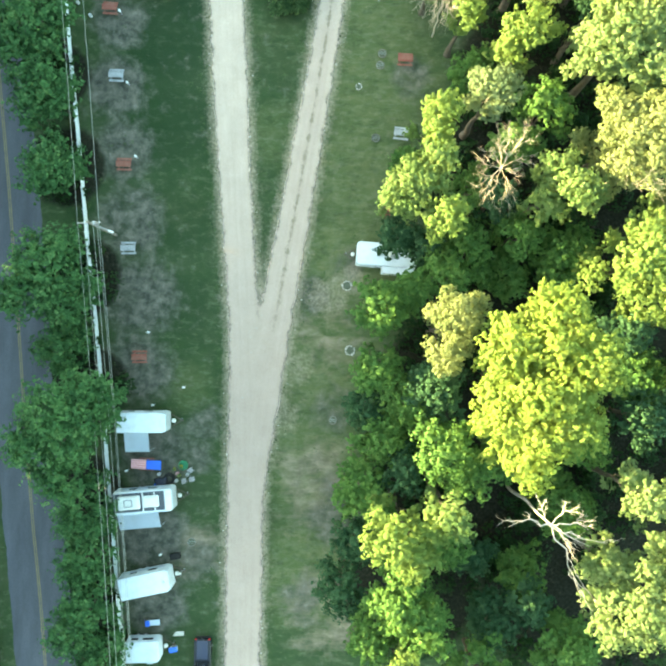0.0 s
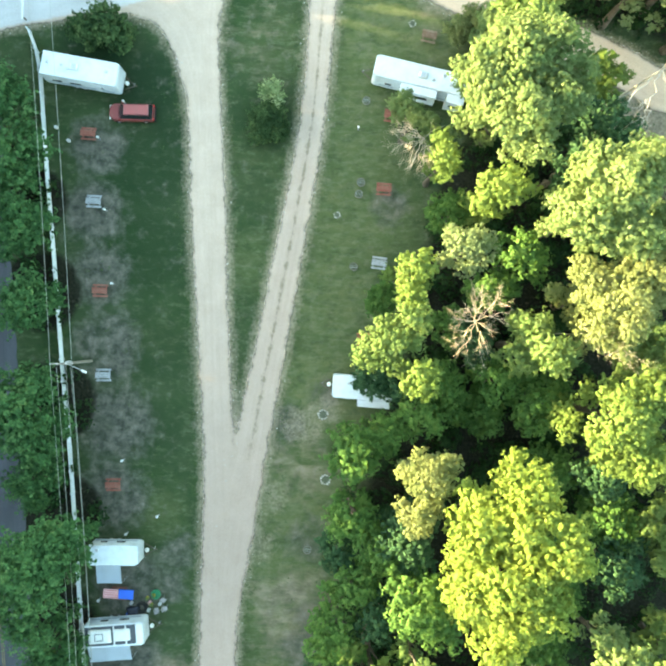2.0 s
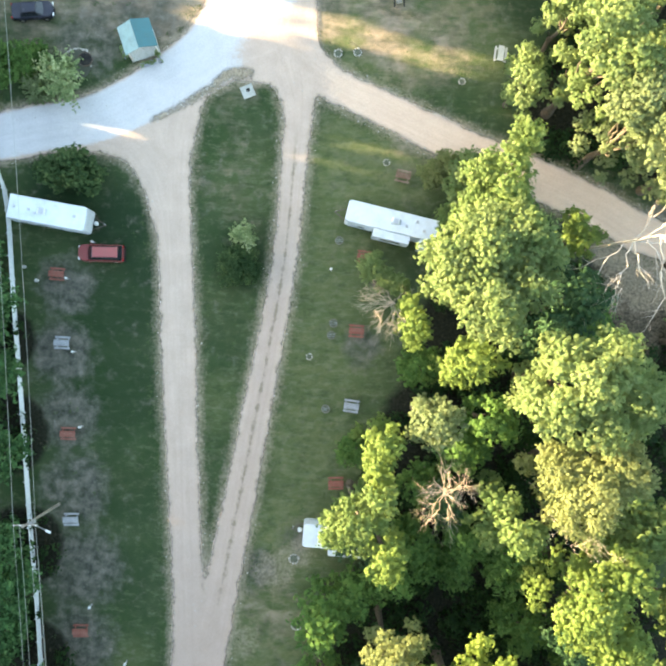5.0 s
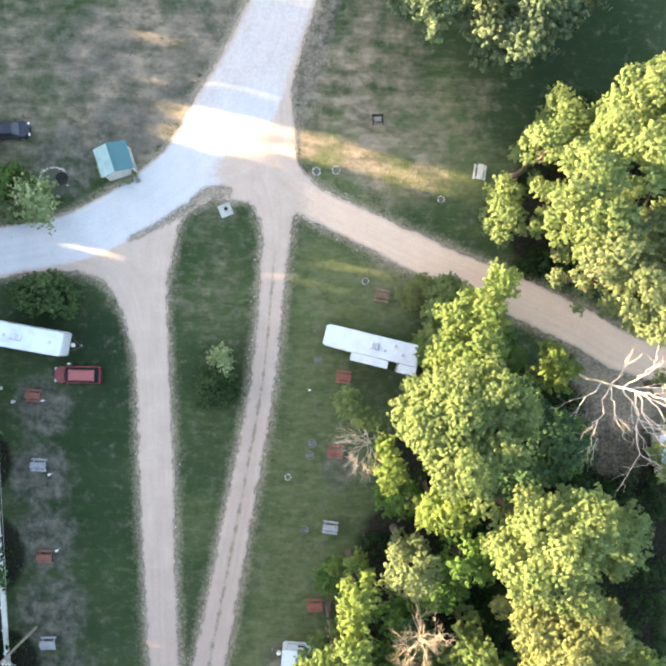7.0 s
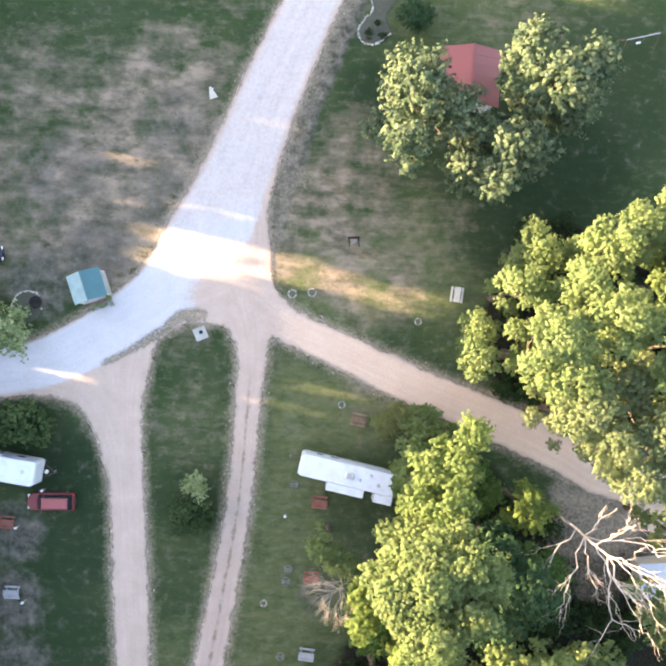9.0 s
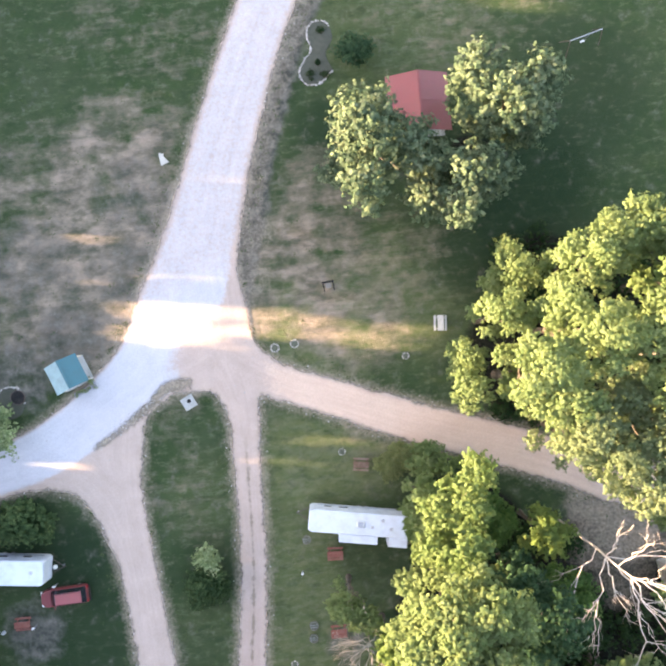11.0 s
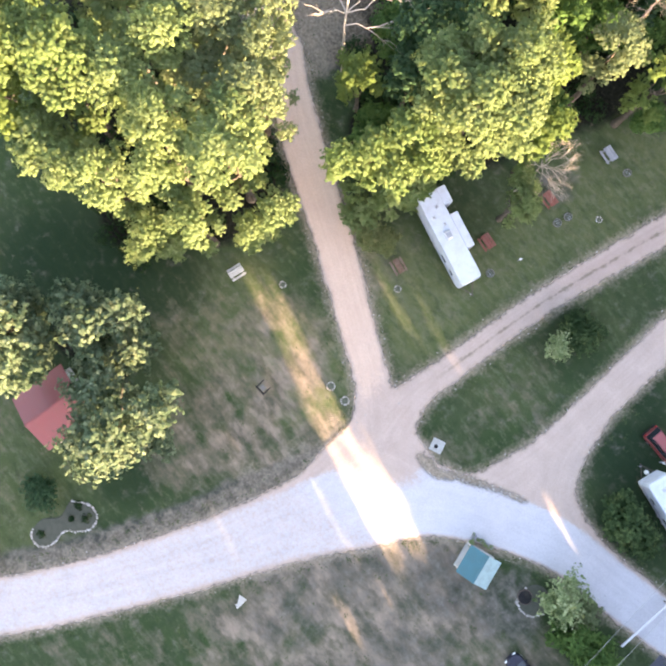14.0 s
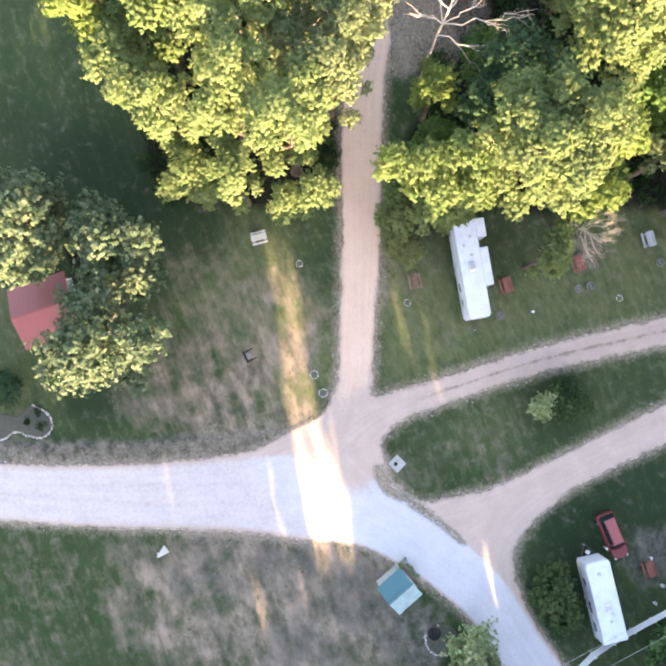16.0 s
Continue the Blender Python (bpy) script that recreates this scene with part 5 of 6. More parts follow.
def tongue(parent, x, sign, tank=True):
    """Hitch frame with a gas bottle at the end x of a trailer."""
    bm = bmesh.new()
    for s in (-1, 1):
        rod(bm, (x, 0.7 * s, 0.5), (x + sign * 1.2, 0.04 * s, 0.5), 0.05)
    rod(bm, (x + sign * 1.1, 0, 0.5), (x + sign * 1.4, 0, 0.5), 0.07)
    hitch = part("hitch", bm, DARKSTEEL, parent, "dark steel hitch frame")
    if tank:
        bm = bmesh.new()
        bmesh.ops.create_uvsphere(bm, u_segments=16, v_segments=10, radius=0.24, matrix=Matrix.Diagonal((1, 1, 1.25, 1)))
        part("gas_bottle", bm, WHITEPLASTIC, hitch, "white gas bottle", pose(x + sign * 0.42, 0, 0.82))
    bm = bmesh.new()
    rod(bm, (x + sign * 1.15, 0.12, 0.02), (x + sign * 1.15, 0.12, 0.62), 0.035)
    part("jack", bm, STEEL, hitch, "steel jack stand")


def side_windows(parent, y, spots, z=1.75, h=0.55):
    for x, w in spots:
        ob = part("window", block((w, 0.05, h), (0, 0, 0), 0.02), WHITEPLASTIC, parent, "framed trailer window", pose(x, y, z))
        part("pane", block((w - 0.1, 0.06, h - 0.1), (0, 0, 0), 0.008), GLASS, ob, "dark tinted pane")


def trailer(name, label, x, y, turn, length, width, height, nose, front=1, vents=(), ac=None, awning=None, slides=(), stripe=True, tank=True, windows=((-1.2, 0.9), (0.9, 1.1)), group=""):
    """A travel trailer; front (+1 or -1) is its hitch end along x; nose: how far its front corners are cut."""
    ob = thing(name, label, "trailer", pose(x, y, 0, 0, 0, turn), group)
    L, W = length / 2, width / 2
    f = front
    outline = [(-f * L, -W), (f * (L - nose), -W), (f * L, -W + nose * 0.55), (f * L, W - nose * 0.55), (f * (L - nose), W), (-f * L, W)]
    body = part("body", shell(outline, 0.55, height, 0.09, 0.03), WHITE, ob, "white ribbed trailer shell")
    roof = [(a * 0.985, b * 0.97) for a, b in outline]
    part("roof", shell(roof, height - 0.01, height + 0.06, 0.03, 0.06), ROOFWHITE, ob, "white rubber roof")
    part("chassis", block((length * 0.94, width * 0.86, 0.16), (0, 0, 0.47), 0.02), DARKSTEEL, ob, "dark steel chassis")
    for s in (-1, 1):
        if stripe:
            part("stripe", block((length * 0.9 - nose, 0.012, 0.22), (-f * nose * 0.4, s * (W + 0.004), 1.15)), STRIPE, body, "grey-blue stripe")
        side_windows(body, s * W, windows)
        for dx in (-0.42, 0.42):
            wheel(ob, -f * 0.5 + dx, s * (W - 0.16))
    door = part("door", block((0.68, 0.05, 1.75), (0, 0, 0), 0.03), WHITE, body, "white trailer door", pose(f * L * 0.45, -W - 0.008, 1.55))
    part("handle", block((0.12, 0.04, 0.05), (0.22, -0.04, -0.1), 0.01), STEEL, door)
    tongue(ob, f * L - f * 0.05, f, tank)
    for vx, vy, size in vents:
        roof_vent(ob, vx, vy, height + 0.055, size)
    if ac is not None:
        unit = part("air_conditioner", block((0.95, 0.7, 0.26), (0, 0, 0.13), 0.08, top=0.85), WHITEPLASTIC, ob, "white roof air conditioner", pose(ac, 0, height + 0.055))
        part("grille", block((0.5, 0.56, 0.02), (0, 0, 0.265), 0.005), STEEL, unit, "grey grille")
    if awning:
        ax, aw, ad = awning
        bm = bmesh.new()
        rows = [[bm.verts.new((ax + aw * u, -W - ad * v, height - 0.25 - 0.55 * v - 0.05 * math.sin(math.pi * u) * v)) for u in np.linspace(0, 1, 9)] for v in np.linspace(0, 1, 5)]
        for i in range(4):
            for j in range(8):
                bm.faces.new((rows[i][j], rows[i + 1][j], rows[i + 1][j + 1], rows[i][j + 1]))
        bmesh.ops.solidify(bm, geom=list(bm.faces), thickness=0.02)
        cloth = part("awning", bm, AWNING, ob, "white awning cloth")
        for u in (0.03, aw - 0.03):
            part("awning_pole", bar((ax + u, -W - ad + 0.04, 0.0), (ax + u, -W - ad + 0.04, height - 0.8), 0.025), STEEL, cloth, "thin steel awning pole")
    for sx, sw, depth in slides:
        slide = part("slide_out", block((sw, depth, height - 1.0), (0, 0, 0), 0.05), WHITE, ob, "white slide-out room", pose(sx, -W - depth / 2 + 0.02, height / 2 + 0.35))
        part("slide_window", block((sw * 0.55, 0.03, 0.5), (0, -depth / 2 - 0.01, 0.2), 0.01), GLASS, slide, "dark window")
    return ob


def car(name, label, x, y, turn, paint, length=4.9, width=1.85, height=1.7, wagon=True, cover=False):
    """A car that faces +x."""
    ob = thing(name, label, "car", pose(x, y, 0, 0, 0, turn))
    L, W = length / 2, width / 2
    c = 0.22
    low = [(-L, -W + c * 0.6), (-L + c, -W), (L - 0.5, -W), (L - 0.1, -W + 0.28), (L, -W + 0.55), (L, W - 0.55), (L - 0.1, W - 0.28), (L - 0.5, W), (-L + c, W), (-L, W - c * 0.6)]
    body = part("body", shell(low, 0.32, 0.98, 0.10, 0.04), paint, ob)
    rear, front = (-L + 0.12, L - 1.75) if wagon else (-L + (2.35 if cover else 0.95), L - 1.7)
    cabin = [(rear, -W + 0.10), (front + 0.62, -W + 0.14), (front + 0.70, 0), (front + 0.62, W - 0.14), (rear, W - 0.10)]
    bm = bmesh.new()
    lo = [bm.verts.new((a, b, 0.95)) for a, b in cabin]
    hi = [bm.verts.new((a + (0.28 if i in (0, 4) else -0.62), b * 0.74, height - 0.06)) for i, (a, b) in enumerate(cabin)]
    n = len(cabin)
    bm.faces.new(hi)
    bm.faces.new(lo[::-1])
    for i in range(n):
        bm.faces.new((lo[i], lo[(i + 1) % n], hi[(i + 1) % n], hi[i]))
    bmesh.ops.recalc_face_normals(bm, faces=bm.faces)
    bmesh.ops.bevel(bm, geom=list(bm.edges), offset=0.05, segments=2, affect='EDGES')
    part("cabin_glass", bm, GLASS, ob, "dark tinted windows")
    rl, rr = rear + 0.30, front + 0.02
    part("roof", block((rr - rl, width * 0.64, 0.09), ((rl + rr) / 2, 0, height - 0.04), 0.035, top=0.94), FADEDRED if paint is REDPAINT else paint, ob)
    for s in (-1, 1):
        part("roof_rail", block((rr - rl - 0.3, 0.04, 0.04), ((rl + rr) / 2, s * width * 0.30, height + 0.025), 0.012), RUBBER, ob, "black roof rail")
        part("side_mirror", block((0.14, 0.20, 0.14), (front + 0.35, s * (W + 0.08), 1.02), 0.04), paint, ob)
        part("headlight", block((0.16, 0.36, 0.14), (L - 0.1, s * (W - 0.34), 0.76), 0.04), LAMP, ob, "clear headlight")
        part("tail_light", block((0.10, 0.22, 0.30), (-L + 0.05, s * (W - 0.22), 0.82), 0.03), TAILLAMP, ob, "red tail light")
        for wx in (-L + 0.95, L - 0.95):
            wheel(ob, wx, s * (W - 0.11))
    part("bumper", block((0.18, width * 0.9, 0.22), (-L - 0.04, 0, 0.45), 0.06), RUBBER, ob, "dark rear bumper")
    part("bonnet_line", block((0.03, width * 0.8, 0.02), (front + 0.72, 0, 0.985), 0.006), RUBBER, body, "black wiper cowl")
    if cover:
        part("bed_cover", block((2.0, width * 0.62, 0.06), (-L + 1.15, 0, 1.0), 0.02), BEDCOVER, ob, "dark blue bed cover")
    return ob


def roof_panels(ob, height):
    """A dark flat roof with white pods and ribs on it."""
    part("roof_panel", block((5.3, 2.0, 0.03), (-0.35, 0.05, height + 0.075), 0.008), ROOFGREY, ob, "dark grey roof panel")
    pod = part("roof_pod", block((2.5, 1.55, 0.34), (-1.45, 0.05, height + 0.24), 0.16, top=0.82), WHITEPLASTIC, ob, "white moulded roof pod")
    part("roof_hatch", ring_frame(0.42, 0.34, 0.06), ROOFGREY, pod, "dark framed hatch", pose(-1.45, 0.05, height + 0.42))
    part("rear_pod", block((1.9, 1.35, 0.30), (0.85, 0.05, height + 0.22), 0.15, top=0.75), WHITEPLASTIC, ob, "white moulded roof pod")
    for x in (0.05, 1.3):
        part("roof_rib", block((0.14, 1.95, 0.10), (x, 0.05, height + 0.13), 0.03), WHITEPLASTIC, ob, "white roof rib")
    part("front_cap", block((0.7, 2.1, 0.12), (2.75, 0, height + 0.12), 0.05), WHITEPLASTIC, ob, "white front cap")


def ring_frame(w, d, t):
    bm = bmesh.new()
    box(bm, (0, d, 0), (2 * w, t, 0.05), 0.01)
    box(bm, (0, -d, 0), (2 * w, t, 0.05), 0.01)
    box(bm, (w, 0, 0), (t, 2 * d - t, 0.05), 0.01)
    box(bm, (-w, 0, 0), (t, 2 * d - t, 0.05), 0.01)
    return bm


# ---- campground furniture ----
def picnic_table(label, wood, group="picnic tables of the campground"):
    """Small table with two benches."""
    ob = thing("picnic_table", label, "table", group=group)
    for k in range(5):
        part("plank", block((1.64, 0.125, 0.04), (0, (k - 2) * 0.134, 0.75), 0.006), wood, ob)
    for s in (-1, 1):
        bench = part("bench", block((1.64, 0.22, 0.04), (0, s * 0.58, 0.45), 0.008), wood, ob)
        for sx in (-1, 1):
            bm = bmesh.new()
            rod(bm, (sx * 0.58, s * 0.14, 0.72), (sx * 0.58, s * 0.52, 0.0), 0.045, sides=6)
            part("leg", bm, wood, ob)
    for sx in (-1, 1):
        part("crossbar", block((0.05, 1.3, 0.09), (sx * 0.62, 0, 0.39), 0.008), wood, ob)
        part("brace", block((0.05, 0.66, 0.07), (sx * 0.62, 0, 0.695), 0.006), wood, ob)
    return ob


def fire_ring(label, radius=0.45, stony=False, seed=0):
    ob = thing("fire_ring", label, "fire ring", group="fire rings of the campsites")
    part("ash_bed", disc(radius * 0.93, 0.05, 20, 0.03), ASH, ob, "grey ash")
    if stony:
        rng = random.Random(seed)
        for k in range(11):
            a = 2 * math.pi * k / 11 + rng.uniform(-0.1, 0.1)
            s = rng.uniform(0.75, 1.2) * radius * 0.42
            part("stone", STONE_MESHES[k % len(STONE_MESHES)], parent=ob, at=pose(radius * math.cos(a), radius * math.sin(a), 0.06, 0, 0, rng.uniform(0, 360)) @ Matrix.Diagonal((s, s, s * 0.8, 1)))
    else:
        part("band", ring_mesh(radius, 0.05, 0.16, 24), DULLSTEEL, ob, "dull steel band")
        for s in (-1, 1):
            part("grate_bar", bar((-radius * 0.8, s * 0.1, 0.17), (radius * 0.8, s * 0.1, 0.17), 0.012, sides=5), STEEL, ob)
    return ob


def stone_mesh(seed):
    rng = np.random.default_rng(seed)
    bm = bmesh.new()
    bmesh.ops.create_icosphere(bm, subdivisions=1, radius=0.6)
    for v in bm.verts:
        v.co *= rng.uniform(0.75, 1.2)
    me = bpy.data.meshes.new("stone")
    bm.to_mesh(me)
    bm.free()
    me.materials.append(STONES)
    return me


STONE_MESHES = [stone_mesh(k) for k in range(5)]


def hookup_post():
    ob = thing("hookup_post", "short white electric hook-up post on the grass", "post", group="hook-up posts of the campsites")
    part("stake", block((0.10, 0.10, 0.8), (0, 0, 0.38), 0.01), GREYWOOD, ob)
    head = part("meter_box", block((0.21, 0.18, 0.34), (0, 0, 0.86), 0.03), WHITEPLASTIC, ob, "white plastic meter box")
    part("lid", block((0.24, 0.21, 0.04), (0, 0, 1.04), 0.012), WHITEPLASTIC, head)
    return ob


def stone_bed(name, label, outline, openings=()):
    """A bed edged with stones, each its own piece; outline: places round its edge."""
    ob = thing(name, label, "flower bed")
    rng = random.Random(len(outline) * 11)
    loop = spline([(*p, 0) for p in outline + outline[:1]], 0.12)[:-1, :2]
    mid = loop.mean(axis=0)
    bm = bmesh.new()
    rims = [[bm.verts.new((*(mid + (p - mid) * k), h + 0.03 * noise.noise((p[0] * k, p[1] * k, 2.0)))) for p in loop] for k, h in ((1.0, 0.0), (0.9, 0.05), (0.6, 0.06), (0.3, 0.07))]
    tip = bm.verts.new((*mid, 0.07))
    n = len(loop)
    for a, b in zip(rims, rims[1:]):
        for k in range(n):
            bm.faces.new((a[k], a[(k + 1) % n], b[(k + 1) % n], b[k]))
    for k in range(n):
        bm.faces.new((rims[-1][k], rims[-1][(k + 1) % n], tip))
    bmesh.ops.recalc_face_normals(bm, faces=bm.faces)
    part("mulch", bm, MULCH, ob, "grey mulch")
    run = 0.0
    for k in range(n):
        run += np.linalg.norm(loop[k] - loop[k - 1])
        share = k / n
        if run < 0.2 or any(lo < share < hi for lo, hi in openings):
            continue
        run = 0.0
        s = rng.uniform(0.13, 0.24)
        part("stone", STONE_MESHES[k % 5], parent=ob, at=pose(loop[k][0] + rng.uniform(-.05, .05), loop[k][1] + rng.uniform(-.05, .05), 0.05, 0, 0, rng.uniform(0, 360)) @ Matrix.Diagonal((s * 1.3, s, s * 0.8, 1)))
    return ob


def gable(name, label, x, y, turn, width, length, eave, ridge, left, right, posts=True, wall=None, category="shelter"):
    """A roof on posts or walls; its ridge runs along y, left is the slope towards -x."""
    ob = thing(name, label, category, pose(x, y, 0, 0, 0, turn))
    W, L = width / 2, length / 2
    slope = math.atan2(ridge - eave, W)
    run = math.hypot(W, ridge - eave)
    for s, mat in ((-1, left), (1, right)):
        sheet = part("roof_slope", block((run, length, 0.06), (0, 0, 0), 0.01), mat, ob, "ribbed metal roof slope", pose(s * W / 2, 0, (eave + ridge) / 2, 0, math.degrees(s * slope), 0))
        for k in range(int(length / 0.9) + 1):
            part("seam", block((run, 0.03, 0.018), (0, -L + 0.03 + k * (length - 0.06) / int(length / 0.9), 0.04), 0.006), mat, sheet)
    part("ridge_cap", block((0.26, length + 0.04, 0.05), (0, 0, ridge + 0.045), 0.02), right, ob)
    part("floor_slab", block((width * 0.92, length * 0.92, 0.10), (0, 0, 0.05), 0.02), CONCRETE, ob, "concrete slab")
    if posts:
        for sx in (-1, 1):
            for sy in (-1, 1):
                part("post", block((0.13, 0.13, eave), (sx * W * 0.84, sy * L * 0.84, eave / 2), 0.01), WHITEWOOD, ob)
            part("beam", block((0.13, length * 0.92, 0.18), (sx * W * 0.84, 0, eave - 0.02), 0.01), WHITEWOOD, ob)
    if wall:
        part("wall", block((width * 0.86, length * 0.9, eave + 0.05), (0, 0, eave / 2 + 0.03), 0.02), wall, ob, "tan siding")
    return ob


build_fence()
build_poles()

LEFT_ROW = "trailers along the fence"
trailer("travel_trailer", "short white travel trailer with a front awning", -19.3, -9.6, 1.3, 5.3, 2.2, 2.85, 0.35, 1, ((-1.7, 0.55, 0.34),), None, (-1.9, 2.6, 2.1), windows=((-1.3, 0.8), (0.5, 1.0)), group=LEFT_ROW)
pod = trailer("travel_trailer", "white trailer with dark panels and moulded pods on its roof", -18.95, -18.0, 6, 6.3, 2.45, 2.75, 0.3, 1, (), None, (-2.9, 4.4, 1.75), group=LEFT_ROW)
roof_panels(pod, 2.75)
trailer("travel_trailer", "white travel trailer with rounded roof edges", -18.6, -26.8, 13, 5.5, 2.4, 2.8, 0.4, 1, ((2.1, 0.0, 0.3),), None, group=LEFT_ROW)
trailer("popup_camper", "small white camper with two roof panels", -18.75, -34.1, 3, 3.6, 2.35, 2.3, 0.3, 1, (), None, stripe=False, windows=((-0.9, 0.8), (0.5, 1.2)), group=LEFT_ROW)
trailer("travel_trailer", "long white travel trailer with a blunt front", -24.72, 41.5, -8, 8.25, 2.6, 3.0, 0.3, 1, ((-3.4, 0.1, 0.32), (-1.9, 0.0, 0.32), (-1.2, -0.3, 0.25), (2.9, 0.1, 0.4)), -0.5, windows=((-2.6, 1.1), (-0.6, 1.3), (2.0, 0.9)), group=LEFT_ROW)
trailer("travel_trailer", "white travel trailer half hidden under the trees", 6.3, 8.8, -3, 6.4, 2.5, 2.8, 0.25, -1, ((-1.5, 0.4, 0.35),), 0.6, None, ((1.3, 3.4, 0.75),))
trailer("fifth_wheel_trailer", "long white trailer with two slide-out rooms", 11.35, 42.0, -11.5, 10.1, 2.35, 3.3, 0.35, -1, ((2.4, 0.5, 0.35), (3.3, -0.3, 0.35), (1.4, -0.2, 0.3)), 0.2, None, ((0.1, 3.9, 0.85), (4.1, 1.9, 0.95)), tank=False, windows=((-3.2, 0.8), (-1.6, 1.0)))

car("minivan", "faded red minivan parked on the grass", -19.65, 37.75, 181, REDPAINT, 4.85, 1.85, 1.75)
car("pickup_truck", "black pickup truck with a dark blue bed cover", -12.6, -35.9, -90, BLACKPAINT, 5.5, 1.9, 1.75, False, True)
car("sedan", "dark blue car parked beside the shrubs", -28.0, 63.5, 6, NAVYPAINT, 4.5, 1.8, 1.5, False)

red = picnic_table("red-stained wooden picnic table on the grass", REDWOOD)
grey = picnic_table("weathered grey wooden picnic table on the grass", GREYWOOD)
brown = picnic_table("brown wooden picnic table beside the trailer", BROWNWOOD)
cream = picnic_table("cream-painted picnic table at the edge of the trees", WHITEWOOD)
red.matrix_basis, grey.matrix_basis, brown.matrix_basis, cream.matrix_basis = pose(-22.45, 18.3, 0, 0, 0, 0), pose(-23.5, 28.0, 0, 0, 0, -1), pose(12.4, 47.4, 0, 0, 0, -10), pose(22.5, 61.1, 0, 0, 0, 84)
for x, y, turn in ((-20.25, -2.7, 2), (-24.35, 35.35, -2), (8.0, 30.45, -2), (6.4, 14.0, 3), (8.6, 38.5, -5)):
    copy_thing(red, pose(x, y, 0, 0, 0, turn))
for x, y, turn in ((-21.75, 9.15, 2), (7.75, 22.35, -6)):
    copy_thing(grey, pose(x, y, 0, 0, 0, turn))

ring = fire_ring("rusty steel fire ring with ash on the grass")
ring.matrix_basis = pose(5.0, 21.9, 0)
for x, y, s in ((1.0, -9.2, 1.1), (5.3, 29.9, 0.9), (5.8, 40.2, 0.9), (-14.2, -22.9, 1.0), (5.5, 31.2, 0.8)):
    copy_thing(ring, pose(x, y, 0))
for k, (x, y, r) in enumerate(((2.7, -1.5, 0.5), (3.0, 27.5, 0.32), (2.2, 5.6, 0.5), (4.9, 60.6, 0.42), (7.0, 60.8, 0.42), (18.5, 58.1, 0.34), (10.6, 48.9, 0.34))):
    fire_ring("fire ring of pale field stones", r, True, k).matrix_basis = pose(x, y, 0)

post = hookup_post()
post.matrix_basis = pose(-22.2, 27.1, 0)
for x, y in ((-21.1, 19.1), (-19.3, 0.0), (-15.3, -5.9), (-18.6, -7.9), (-21.3, -15.1), (-17.4, -24.1), (-15.2, -26.1), (-23.2, 34.9), (-20.6, 38.9), (5.0, 37.0)):
    copy_thing(post, pose(x, y, 0))

stone_bed("flower_bed", "kidney-shaped flower bed edged with pale stones", [(14.6, 89.2), (14.0, 91.0), (14.9, 92.6), (14.4, 94.3), (12.9, 94.5), (12.2, 93.2), (12.5, 91.6), (11.6, 90.5), (11.0, 89.2), (11.6, 88.0), (13.0, 87.9)], ((0.0, 0.28),))
stone_bed("flower_bed", "round bed edged with white stones beside a shrub", [(-21.7, 58.3), (-22.1, 59.4), (-23.1, 59.9), (-24.3, 59.5), (-24.9, 58.4), (-24.6, 57.0), (-23.4, 56.5), (-22.2, 57.0)], ((0.5, 0.97),))
pit = thing("well_cover", "round black well cover in the stone-edged bed", "well cover", pose(-22.4, 58.7, 0.10))
part("cover", disc(0.72, 0.12, 24), RUBBER, pit)
part("rim", ring_mesh(0.78, 0.07, 0.14, 24), DARKSTEEL, pit, "dark steel rim")

# the west slope takes the paler teal, which paints in reflected sky
kiosk = gable("kiosk", "small open shelter with a teal metal roof beside the entrance road", -16.3, 60.5, 20, 3.5, 3.1, 2.3, 3.15, TEAL_SKYLIT, TEAL)
for x, y, turn, w in ((-14.5, 59.3, 112, 1.4), (-15.6, 58.5, 20, 1.8), (-18.2, 59.6, 112, 1.2)):
    planter = thing("planter", "weathered grey planter box beside the kiosk", "planter", pose(x, y, 0, 0, 0, turn), "planters round the kiosk")
    part("trough", block((w, 0.4, 0.4), (0, 0, 0.2), 0.02), GREYWOOD, planter)
    r2 = np.random.default_rng(int(w * 10))
    c = np.column_stack((r2.uniform(-w / 2, w / 2, 14), r2.uniform(-0.15, 0.15, 14), np.full(14, 0.45)))
    v, f = leaf_cloud(r2, c, np.tile((0, 0, 1.0), (14, 1)), 160, np.full(14, 0.2), 0.13)
    part("foliage", mesh_from("foliage", v, f, LEAF_PALE), parent=planter, label="pale green leaves")
gable("shelter", "open picnic shelter with a red metal gable roof", 22.7, 83.7, -2, 6.4, 6.0, 2.6, 3.9, REDROOF, REDROOF)
gable("house", "pale metal-roofed building behind the dead tree", 45.0, 31.6, 8, 5.6, 5.0, 2.6, 3.3, PALEROOF, PALEROOF, False, SIDING, "building")
gable("house", "slate-blue roofed building among the trees", 54.5, 36.0, 8, 8.0, 7.0, 2.8, 4.2, SLATE, SLATE, False, SIDING, "building")

pad = thing("concrete_pad", "square pale concrete pad with a dark access hole", "pad", pose(-4.75, 56.0, 0, 0, 0, 25))
part("slab", block((1.35, 1.35, 0.16), (0, 0, 0.06), 0.03), CONCRETE, pad)
part("lid", disc(0.22, 0.05, 18), RUBBER, pad, "black round lid", pose(0.1, 0.12, 0.14))

sign = thing("sandwich_board", "small white pointed folding sign on the grass", "sign", pose(-4.4, 81.9, 0, 0, 0, 195))
